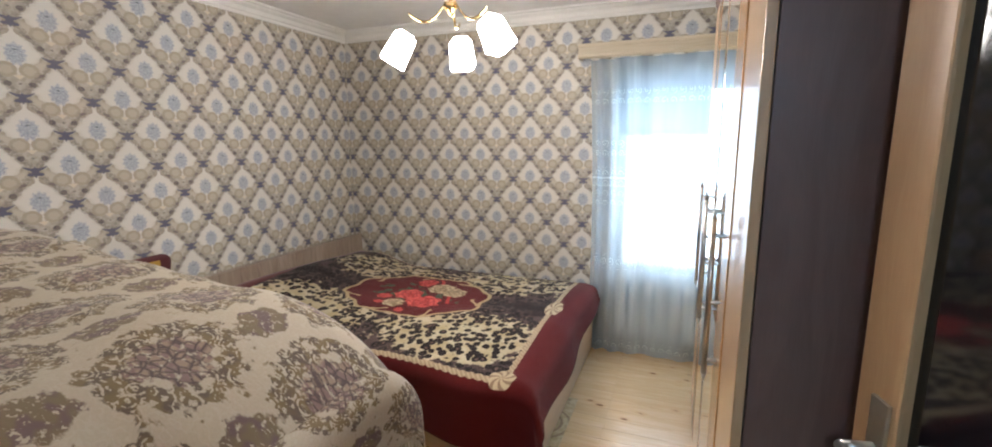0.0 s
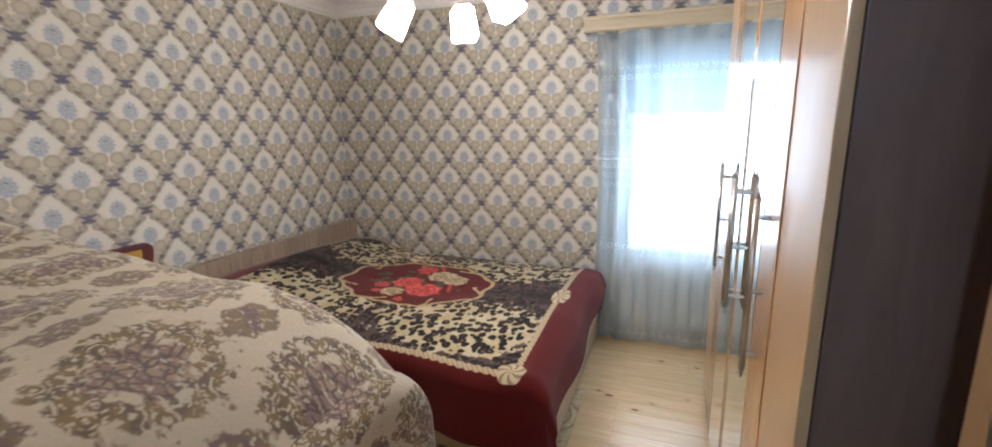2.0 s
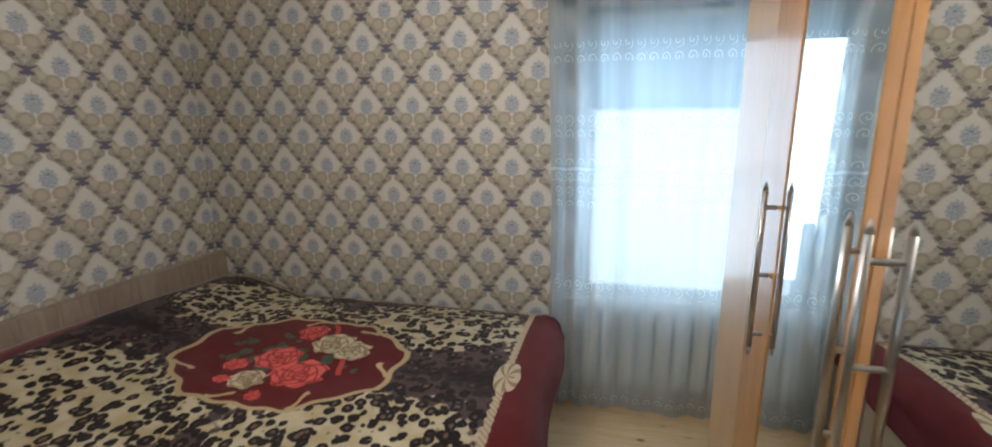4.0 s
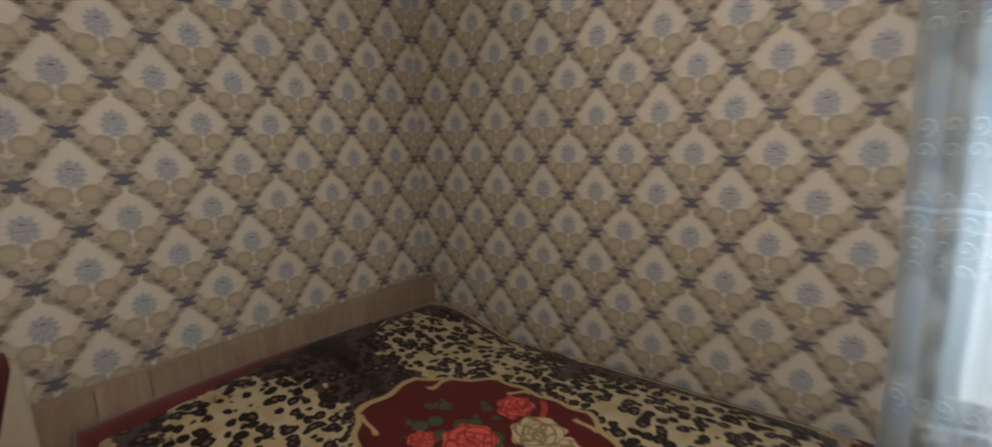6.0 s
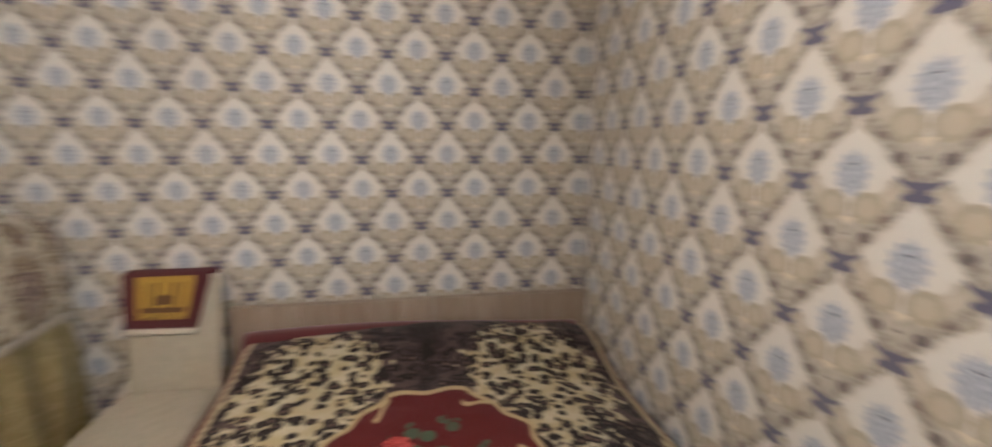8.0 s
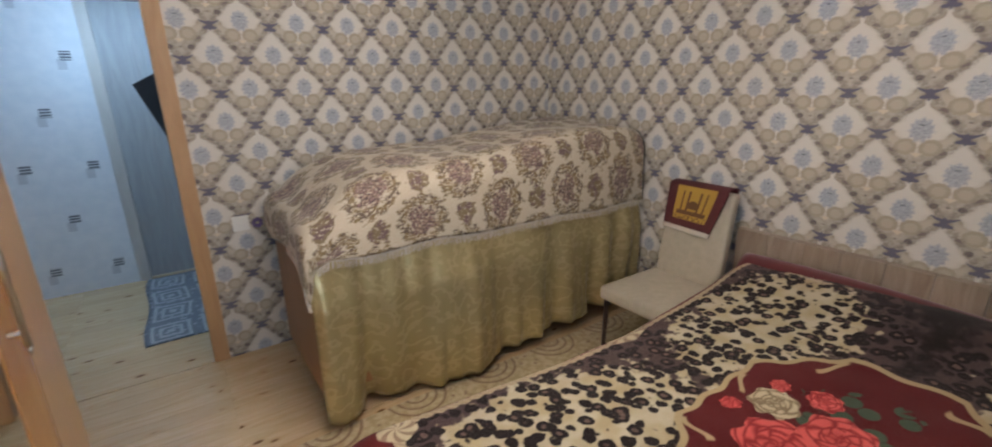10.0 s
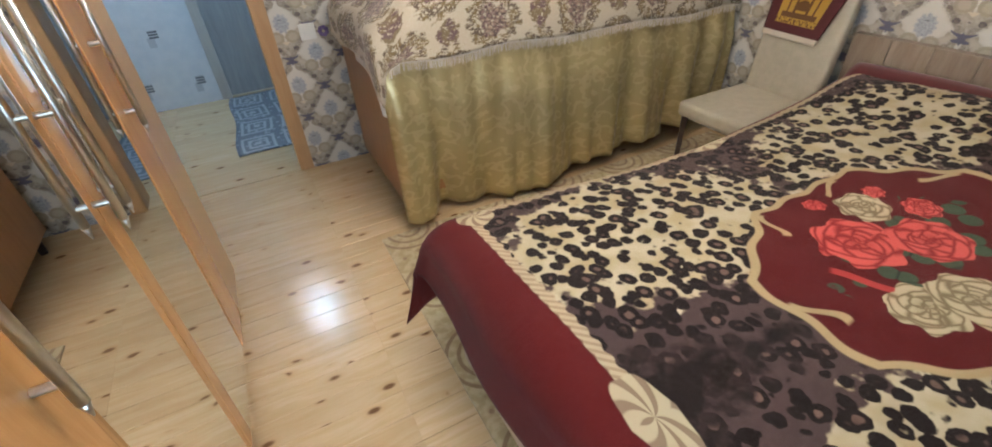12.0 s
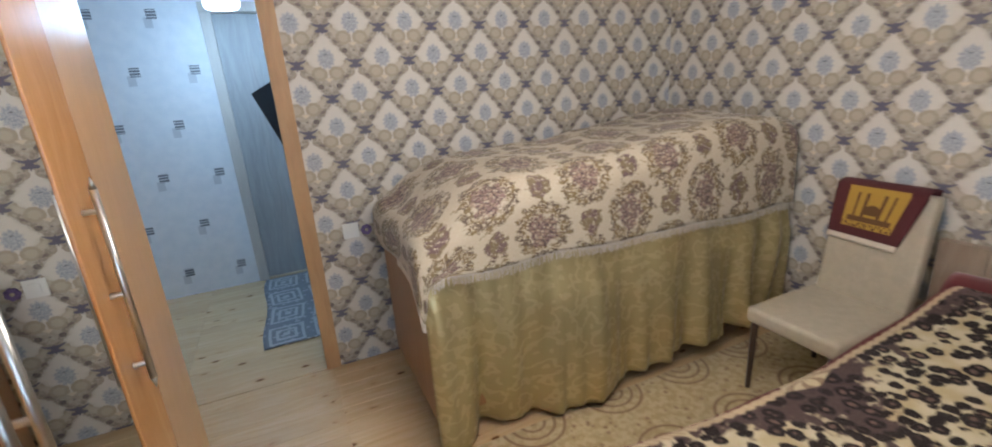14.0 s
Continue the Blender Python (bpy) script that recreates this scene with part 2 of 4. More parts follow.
def tulle():
    m = Mat("tulle", 0.8)
    u, v = m.u, m.v
    fold = m.noise(1.0, 2, m.vec(u * 14.0, v * 0.5))
    # scrolled embroidery in bands
    def band(z, h):
        return (v - z).abs().step(h, h * 0.75)
    rows = band(1.80, 0.05).max(band(1.47, 0.06)).max(band(1.32, 0.03)).max(band(1.18, 0.10)).max(band(0.70, 0.055)).max(band(0.12, 0.03))
    cx, cy = ((u * 15.0).frac() - 0.5) / 15.0, ((v * 15.0).frac() - 0.5) / 15.0
    rr = (cx * cx + cy * cy).sqrt()
    spiral = (rr * 330.0 + cy.atan2(cx) * 1.0).sin().step(0.75, 0.95) * rr.step(0.030, 0.025)
    dots = m.voronoi(70.0).step(0.25, 0.15)
    stripes = (v * 110.0).sin().step(0.6, 0.9) * band(1.26, 0.05)
    dense = (rows * spiral.max(dots * 0.35)).max(stripes * 0.7)
    cover = (dense * 0.38 + 0.44 + (fold - 0.5) * 0.25 + (u * 9.0 + fold * 4.0).sin() * 0.05).max(0.05)
    # white cloth; the blue of scattered daylight is put into both its colours
    m.color((0.60, 0.72, 0.80))
    tr = m.t.nodes.new("ShaderNodeBsdfTransparent")
    tl = m.t.nodes.new("ShaderNodeBsdfTranslucent")
    tl.inputs[0].default_value = (0.62, 0.76, 0.86, 1)
    cloth = m.t.nodes.new("ShaderNodeMixShader")
    cloth.inputs[0].default_value = 0.5
    m.t.links.new(m.b.outputs[0], cloth.inputs[1])
    m.t.links.new(tl.outputs[0], cloth.inputs[2])
    out = m.t.nodes.new("ShaderNodeMixShader")
    m.t.links.new(cover.socket, out.inputs[0])
    m.t.links.new(tr.outputs[0], out.inputs[1])
    m.t.links.new(cloth.outputs[0], out.inputs[2])
    m.t.links.new(out.outputs[0], m.t.nodes["Material Output"].inputs[0])
    return m.m


M_TULLE = tulle()


def brocade():
    """Cream cover with staggered oval bouquets."""
    m = Mat("floral_brocade", 0.75, sheen=0.2)
    wob, wob2 = m.noise(38.0, 3) - 0.5, m.noise(38.0, 3, m.vec(m.u + 5.0, m.v)) - 0.5
    P, Q = 0.42, 0.50
    def cell(du, dv, rx, ry):
        x = ((m.u / P + du).frac() - 0.5) * P + wob * 0.05
        y = ((m.v / Q + dv).frac() - 0.5) * Q + wob2 * 0.05
        return ((x / rx) * (x / rx) + (y / ry) * (y / ry)).sqrt()
    big = cell(0.0, 0.0, 0.105, 0.145).min(cell(0.5, 0.5, 0.105, 0.145))
    small = cell(0.5, 0.0, 0.052, 0.070).min(cell(0.0, 0.5, 0.052, 0.070))
    leafy = m.noise(62.0, 5, None, 0.62)
    edge_n = m.noise(26.0, 3) - 0.5
    curl = (m.voronoi(30.0) * 26.0).sin()
    wreath = ((big - 0.86).abs() + edge_n * 1.15).step(0.31, 0.20) * (leafy + curl * 0.07).step(0.42, 0.48)
    heart = (big + edge_n * 0.8).step(0.64, 0.54) * leafy.step(0.36, 0.46)
    little = (small + edge_n * 0.9).step(1.05, 0.9) * (leafy + curl * 0.04).step(0.37, 0.45)
    col = m.mix(m.noise(160.0, 2).step(0.4, 0.6) * 0.35, (0.50, 0.43, 0.325), (0.43, 0.365, 0.27))
    scroll = (m.noise(24.0, 2) * 34.0).sin().step(0.6, 0.95)
    col = m.mix(scroll * 0.2, col, (0.60, 0.545, 0.45))
    tone = m.noise(22.0, 1)
    col = m.mix(wreath * 0.95, col, m.mix(tone.step(0.42, 0.6), (0.17, 0.112, 0.038), (0.095, 0.06, 0.036)))
    petal = m.voronoi(46.0, "DISTANCE_TO_EDGE").step(0.02, 0.16)
    col = m.mix(heart * 0.95, col, m.mix(petal, (0.07, 0.038, 0.035), m.mix(m.noise(30.0, 1).step(0.45, 0.55), (0.21, 0.125, 0.115), (0.31, 0.215, 0.155))))
    col = m.mix(little * 0.95, col, m.mix(tone.step(0.45, 0.6), (0.16, 0.11, 0.05), (0.12, 0.065, 0.065)))
    m.color(col)
    m.bump(m.noise(240.0, 2) + leafy, 0.35, 0.0015)
    return m.m


M_BROCADE = brocade()


def gold_cloth():
    m = Mat("gold_damask_cloth", 0.36, 0.55, spec=0.6)
    leaf = (m.noise(11.0, 2) * 26.0).sin().step(0.2, 0.8)
    m.color(m.mix(leaf, (0.45, 0.37, 0.185), (0.53, 0.445, 0.235)))
    m.rough(leaf * -0.12 + 0.40)
    crease = m.noise(1.0, 4, m.vec(m.u * 16.0, m.v * 5.0))
    m.bump(leaf * 0.15 + crease * 2.2, 0.35, 0.006)
    return m.m


M_GOLD = gold_cloth()


def carpet_material():
    m = Mat("patterned_carpet", 0.95, sheen=0.3)
    x, y = (m.u / 0.42).frac() - 0.5, (m.v / 0.42).frac() - 0.5
    r = (x * x + y * y).sqrt()
    col = m.mix(m.noise(30.0, 3).step(0.4, 0.6), (0.40, 0.31, 0.16), (0.50, 0.41, 0.24))
    col = m.mix((r * 60.0).sin().step(0.2, 0.8) * r.step(0.40, 0.36) * 0.8, col, (0.22, 0.13, 0.065))
    col = m.mix((m.voronoi(24.0)).step(0.3, 0.2) * r.step(0.38, 0.42) * 0.6, col, (0.20, 0.10, 0.06))
    m.color(col)
    m.bump(m.noise(400.0, 1), 0.5, 0.003)
    return m.m


M_CARPET = carpet_material()


def plush():
    """Leopard blanket with a rose medallion in a red border. u runs from head to foot, v from the near edge across, in metres."""
    m = Mat("leopard_plush", 0.92, sheen=0.08, spec=0.15)
    wob, wob2 = m.noise(16.0, 3) - 0.5, m.noise(16.0, 3, m.vec(m.u + 9.0, m.v + 4.0)) - 0.5
    u, v = m.u, m.v
    # centre of the design
    cx, cy = u - 1.05, v - 0.76
    red, brown, mauve, cream = (0.092, 0.007, 0.007), (0.013, 0.007, 0.006), (0.070, 0.043, 0.040), (0.42, 0.335, 0.19)
    # four cream lobes
    lx, ly = (cx.abs() - 0.48) + wob * 0.25, (cy.abs() - 0.46) + wob2 * 0.2
    lobe = ((lx / 0.44) * (lx / 0.44) + (ly / 0.275) * (ly / 0.275)).sqrt()
    lobe_m = (lobe + (m.noise(19.0, 2) - 0.5) * 0.95).step(1.10, 0.98)
    halo = (lobe + (m.noise(26.0, 2) - 0.5) * 0.5).step(1.75, 1.45)
    col = m.mix(halo, brown, mauve)
    col = m.mix(lobe_m, col, m.mix(m.noise(12.0, 2).step(0.3, 0.7), cream, (0.51, 0.445, 0.31)))
    warped = m.vec(u * 1.1 + wob * 0.03, v + wob2 * 0.03)
    d = m.voronoi(22.0, "F1", warped, rand=0.8) + (m.noise(48.0, 2) - 0.5) * 0.22
    gap = m.noise(30.0, 2).step(0.20, 0.32)
    core = d.step(0.27, 0.17)
    blot = d.step(0.57, 0.50) * gap.max(core)
    tuft = m.noise(9.0, 1).step(0.30, 0.42)
    col = m.mix(blot * halo, col, m.mix(core * tuft * 0.9, brown, (0.15, 0.09, 0.07)))
    # medallion: a scalloped cartouche
    ang = cy.atan2(cx)
    ex, ey = cx.abs() / 0.46, cy.abs() / 0.35
    oct_d = (ex.max(ey)).max((ex + ey) * 0.70) + (ang * 16.0).cos() * 0.02
    med = oct_d.step(1.005, 0.99)
    rim = ((oct_d - 1.0).abs()).step(0.034, 0.020)
    curls = ((oct_d - 0.90 + (ang * 14.0).sin() * 0.07).abs()).step(0.035, 0.02) * (ang * 7.0).cos().step(0.55, 0.75)
    col = m.mix(med, col, red)
    col = m.mix(rim.max(curls), col, (0.42, 0.32, 0.17))
    # leaves
    lf = ((cx / 0.31) * (cx / 0.31) + (cy / 0.20) * (cy / 0.20)).sqrt()
    leaf = (lf + wob * 0.9).step(1.02, 0.95) * (m.voronoi(15.0)).step(0.47, 0.40)
    col = m.mix(leaf, col, m.mix((m.voronoi(15.0, "DISTANCE_TO_EDGE")).step(0.02, 0.05), (0.03, 0.045, 0.03), (0.055, 0.085, 0.05)))
    # roses: ragged discs with whorled petals
    def rose(px, py, r, dark, light):
        x, y = cx - px + wob * 0.02, cy - py + wob2 * 0.02
        rr = (x * x + y * y).sqrt()
        th = y.atan2(x)
        edge = rr + (th * 7.0).sin() * (0.07 * r) + wob * (0.3 * r)
        whorl = m.voronoi(1.0, "DISTANCE_TO_EDGE", m.vec(rr * (3.6 / r), th * 0.95 + rr * 9.0, px * 40.0))
        petals = whorl.step(0.0, 0.22) * (rr.step(0.0, r * 0.5) * 0.5 + 0.5)
        return edge.step(r, r * 0.95), m.mix(petals, dark, light)
    coral, pink, dust, ivory = (0.26, 0.018, 0.02), (0.62, 0.105, 0.085), (0.20, 0.155, 0.085), (0.50, 0.42, 0.27)
    # ribbon tail
    along, off = cx * -0.54 + cy * 0.84, cx * 0.84 + cy * 0.54 + ((cx * -0.54 + cy * 0.84) * 22.0).sin() * 0.014 - 0.19
    tail = off.abs().step(0.013, 0.009) * along.step(-0.22, -0.20) * along.step(0.27, 0.24)
    col = m.mix(tail, col, (0.40, 0.045, 0.04))
    for px, py, r, a, b in ((0.22, 0.11, 0.08, dust, ivory), (0.11, 0.15, 0.09, dust, ivory), (-0.05, -0.20, 0.07, dust, ivory), (0.11, -0.11, 0.108, coral, pink), (-0.04, -0.02, 0.096, coral, pink), (-0.03, 0.23, 0.07, coral, pink), (0.04, -0.285, 0.032, coral, pink), (-0.14, -0.23, 0.03, coral, pink), (-0.17, -0.11, 0.05, coral, pink)):
        k, c = rose(px, py, r, a, b)
        col = m.mix(k, col, c)
    # red margin and the cream ornamental cord
    ux, vy = (u - 0.995).abs(), (v - 0.78).abs()
    out = (ux - 0.945).max(vy - 0.79)
    col = m.mix(out.step(0.0, 0.006), col, red)
    cordw = (u * 150.0).sin() * (v * 150.0).sin() * 0.004
    cord = ((out - 0.012 + cordw).abs()).step(0.017, 0.012)
    col = m.mix(cord, col, m.mix(((u + v) * 260.0).sin().step(-0.2, 0.5) * 0.5, (0.46, 0.37, 0.24), (0.22, 0.14, 0.08)))
    # shell ornaments at the corners and the middles of the cord
    def shell(px, py, kx=1.0, ky=1.0):
        x, y = (ux - px) * kx, (vy - py) * ky
        return (x * x + y * y).sqrt(), y.atan2(x)
    for px, py, r, kx, ky in ((0.94, 0.785, 0.06, 1.0, 1.0), (0.962, 0.0, 0.052, 1.0, 0.5), (0.0, 0.81, 0.05, 0.5, 1.0)):
        rr, th = shell(px, py, kx, ky)
        k = (rr + (th * 5.0).sin() * 0.003).step(r, r * 0.93)
        col = m.mix(k, col, m.mix(((th * 7.0 + rr * 90.0).sin()).step(-0.1, 0.6) * 0.8, (0.48, 0.40, 0.26), (0.20, 0.13, 0.085)))
    m.color(col)
    m.bump(m.noise(500.0, 1) + m.noise(60.0, 2), 0.5, 0.004)
    return m.m


M_PLUSH = plush()


def hall_paper():
    m = Mat("pale_hall_paper", 0.6)
    a, b = m.u / 0.36, m.v / 0.37
    odd = (b.floor() * 0.5).frac() * 1.0
    x, y = ((a + odd).frac() - 0.5) * 0.36, (b.frac() - 0.5) * 0.37
    sq = (x.abs().max(y.abs())).step(0.032, 0.030)
    sq2 = ((x - 0.026).abs().max(((y + 0.055) * 0.7).abs())).step(0.026, 0.023)
    col = m.mix(m.noise(14.0, 4).step(0.3, 0.7), (0.66, 0.70, 0.75), (0.72, 0.75, 0.79))
    col = m.mix(sq2 * 0.5, col, (0.35, 0.37, 0.42))
    col = m.mix(sq * (m.v * 320.0).sin().step(-0.9, -0.3), col, (0.13, 0.14, 0.17))
    m.color(col)
    return m.m


M_HALL = hall_paper()


def mat_material():
    m = Mat("grey_hall_mat", 0.95)
    x, y = (m.u / 0.275).frac() - 0.5, (m.v / 0.31).frac() - 0.5
    sq = x.abs().max(y.abs())
    col = m.mix(((sq * 40.0).sin()).step(0.0, 0.5) * sq.step(0.46, 0.42), (0.19, 0.205, 0.235), (0.38, 0.40, 0.43))
    col = m.mix(m.voronoi(26.0).step(0.34, 0.26) * 0.7, col, (0.42, 0.44, 0.47))
    m.color(col)
    m.bump(m.noise(300.0, 1), 0.5, 0.003)
    return m.m


M_MAT = mat_material()


def prayer_cloth():
    m = Mat("woven_back_cloth", 0.9)
    u, v = m.u, m.v
    gold = (u.abs() - 0.115).max((v - 0.01).abs() - 0.085).step(0.004, 0.0)
    col = m.mix(gold, (0.085, 0.016, 0.018), (0.42, 0.25, 0.04))
    dome = ((u * u + (v + 0.015) * (v + 0.015)).sqrt()).step(0.042, 0.038) * v.step(-0.02, -0.016)
    tower = (((u.abs() - 0.035).abs()).step(0.008, 0.006)).max((u.abs() - 0.072).abs().step(0.006, 0.004)) * v.step(-0.04, -0.035) * v.step(0.075, 0.07)
    base = (v + 0.04).abs().step(0.012, 0.01) * u.abs().step(0.10, 0.095)
    marks = (m.noise(90.0, 2).step(0.5, 0.56)) * (v + 0.064).abs().step(0.012, 0.009)
    col = m.mix((dome.max(tower)).max(base).max(marks) * gold, col, (0.13, 0.06, 0.02))
    col = m.mix((v + 0.135).step(0.022, 0.018), col, (0.62, 0.55, 0.45))
    m.color(col)
    m.bump(m.noise(500.0, 1), 0.5, 0.002)
    return m.m


M_PRAYER = prayer_cloth()


# ---- building helpers ----
ORIGIN = {}


def box(x0, x1, y0, y1, z0, z1, bevel=0.0, bm=None, segs=2):
    own = bmesh.new()
    bmesh.ops.create_cube(own, size=1.0)
    for v in own.verts:
        v.co = (x0 + (v.co.x + 0.5) * (x1 - x0), y0 + (v.co.y + 0.5) * (y1 - y0), z0 + (v.co.z + 0.5) * (z1 - z0))
    if bevel:
        bmesh.ops.bevel(own, geom=own.edges[:], offset=bevel, segments=segs, affect="EDGES", profile=0.6)
    if bm is None:
        return own
    add(bm, own)
    return bm


def add(bm, other, m=None):
    if m is not None:
        other.transform(m)
    data = bpy.data.meshes.new("tmp")
    other.to_mesh(data)
    bm.from_mesh(data)
    bpy.data.meshes.remove(data)
    other.free()
    return bm


def rod(a, b, r, r2=None, sides=12, bm=None):
    own = bmesh.new()
    a, b = Vector(a), Vector(b)
    bmesh.ops.create_cone(own, cap_ends=True, segments=sides, radius1=r, radius2=r if r2 is None else r2, depth=(b - a).length)
    own.transform(Matrix.Translation((a + b) / 2) @ (b - a).to_track_quat("Z", "Y").to_matrix().to_4x4())
    if bm is None:
        return own
    return add(bm, own)


def lathe(profile, centre, sides=24, wave=None):
    """Profile of (radius, z) turned about the vertical."""
    own = bmesh.new()
    rings = []
    for r, z in profile:
        rings.append([own.verts.new((centre[0] + r * math.cos(2 * math.pi * i / sides) * (1 if not wave else 1 + wave * (-1) ** i), centre[1] + r * math.sin(2 * math.pi * i / sides) * (1 if not wave else 1 + wave * (-1) ** i), centre[2] + z)) for i in range(sides)])
    for p, q in zip(rings, rings[1:]):
        for i in range(sides):
            own.faces.new((p[i], p[(i + 1) % sides], q[(i + 1) % sides], q[i]))
    return own


def sheet(nu, nv, place, uv=None):
    """A grid over 0..1 x 0..1 shaped by place(s, t); uv(s, t) in metres."""
    own = bmesh.new()
    layer = own.loops.layers.uv.new("UVMap")
    vs = [[own.verts.new(place(i / nu, j / nv)) for j in range(nv + 1)] for i in range(nu + 1)]
    for i in range(nu):
        for j in range(nv):
            f = own.faces.new((vs[i][j], vs[i + 1][j], vs[i + 1][j + 1], vs[i][j + 1]))
            if uv:
                for loop, (a, b) in zip(f.loops, ((i, j), (i + 1, j), (i + 1, j + 1), (i, j + 1))):
                    loop[layer].uv = uv(a / nu, b / nv)
    return own


def auto_uv(bm):
    """Metres over each face, by its normal."""
    layer = bm.loops.layers.uv.verify()
    bm.normal_update()
    for f in bm.faces:
        n = [abs(c) for c in f.normal]
        for loop in f.loops:
            x, y, z = loop.vert.co
            loop[layer].uv = (y, z) if n[0] > max(n[1], n[2]) else (x, z) if n[1] >= n[2] else (x, y)


def link(name, bm, material, parent=None, label="", smooth=False, uv=True):
    if uv:
        auto_uv(bm)
    base = ORIGIN.get(parent.name, Vector()) if parent else Vector()
    bm.transform(Matrix.Translation(-base))
    data = bpy.data.meshes.new(name)
    bm.to_mesh(data)
    bm.free()
    data.materials.append(material)
    if smooth:
        data.shade_smooth()
    ob = new(name, data)
    if parent:
        ob.parent = parent
    ORIGIN[ob.name] = base
    if label:
        ob["label"] = label
    return ob


part = link


def thing(name, at, label, category, group="", kind=""):
    ob = new(name)
    ob.location = at
    ob.empty_display_size = 0.1
    ORIGIN[ob.name] = Vector(at)
    return tagged(ob, label, category, group, kind)


def setting(name, bm, material, label, category="wall", **kw):
    return tagged(link(name, bm, material, **kw), label, category, kind="structure")


def solidify(ob, t, offset=-1.0):
    mod = ob.modifiers.new("thickness", "SOLIDIFY")
    mod.thickness, mod.offset = t, offset
    return ob


# ---- structure ----
XW, XE, YS, YN, H = -2.665, 0.72, 0.12, 3.402, 2.40
WX0, WX1, WZ0, WZ1 = -0.44, 0.56, 0.555, 2.0          # window opening
DX0, DX1, DZ = -0.285, 0.47, 2.03                      # doorway

setting("wall_west", box(XW - 0.15, XW, YS - 0.15, YN + 0.25, 0, H + 0.1), M_PAPER_W, "wall papered in cream and beige damask")
bm = box(XW, WX0, YN, YN + 0.25, 0, H + 0.1)
box(WX1, XE + 0.15, YN, YN + 0.25, 0, H + 0.1, bm=bm)
box(WX0, WX1, YN, YN + 0.25, 0, WZ0, bm=bm)
box(WX0, WX1, YN, YN + 0.25, WZ1, H + 0.1, bm=bm)
setting("wall_north", bm, M_PAPER_N, "damask papered wall with a window opening")
bm = box(XW, DX0 - 0.03, YS - 0.15, YS, 0, H + 0.1)
box(DX1 + 0.03, XE + 0.15, YS - 0.15, YS, 0, H + 0.1, bm=bm)
box(DX0 - 0.03, DX1 + 0.03, YS - 0.15, YS, DZ + 0.03, H + 0.1, bm=bm)
setting("wall_south", bm, M_PAPER_S, "damask papered wall with a doorway to the hall")
setting("wall_east", box(XE, XE + 0.15, YS, YN, 0, H + 0.1), M_PAPER_W, "damask papered wall behind the wardrobe")
setting("ceiling", box(XW, XE, YS, YN, H, H + 0.1), M_CEIL, "plain white painted ceiling", "ceiling")
setting("subfloor", box(XW - 0.1, 2.2, -3.0, YN + 0.1, -0.12, -0.022), M_DUST, "dark boards under the pine floor", "floor")


def cornice(name, a, b, inward):
    """Moulded ceiling cornice from a to b; inward is the horizontal way into the room."""
    prof = [(0.0, -0.085), (0.014, -0.085), (0.014, -0.068), (0.024, -0.062), (0.034, -0.040), (0.055, -0.026), (0.062, -0.016), (0.078, -0.013), (0.078, 0.0)]
    own = bmesh.new()
    ends = []
    for p in (a, b):
        ends.append([own.verts.new((p[0] + inward[0] * d, p[1] + inward[1] * d, H - 0.001 + z)) for d, z in prof])
    for i in range(len(prof) - 1):
        own.faces.new((ends[0][i], ends[0][i + 1], ends[1][i + 1], ends[1][i]))
    setting(name, own, M_WHITE, "white moulded ceiling cornice", "cornice")


cornice("cornice_1", (XW, YS), (XW, YN), (1, 0))
cornice("cornice_2", (XW, YN), (XE, YN), (0, -1))
cornice("cornice_3", (XW, YS), (XE, YS), (0, 1))

# doorway lining and casing
lining = box(DX0 - 0.03, DX0, YS - 0.15, YS, 0, DZ + 0.03)
box(DX1, DX1 + 0.03, YS - 0.15, YS, 0, DZ + 0.03, bm=lining)
box(DX0, DX1, YS - 0.15, YS, DZ, DZ + 0.03, bm=lining)
frame_1 = setting("door_frame", lining, M_CASING, "light brown wooden door lining", "door frame")
for name, b in (("casing", (DX0 - 0.075, DX0 + 0.0, YS + 0.001, YS + 0.011, 0, DZ + 0.075)), ("casing", (DX1, DX1 + 0.075, YS + 0.001, YS + 0.011, 0, DZ + 0.075)), ("casing", (DX0, DX1, YS + 0.001, YS + 0.011, DZ, DZ + 0.075))):
    part(name, box(*b, bevel=0.004), M_CASING, frame_1)
setting("threshold", box(DX0, DX1, YS - 0.15, YS, -0.02, 0.006, 0.003), M_PINE, "worn pine threshold board", "threshold")


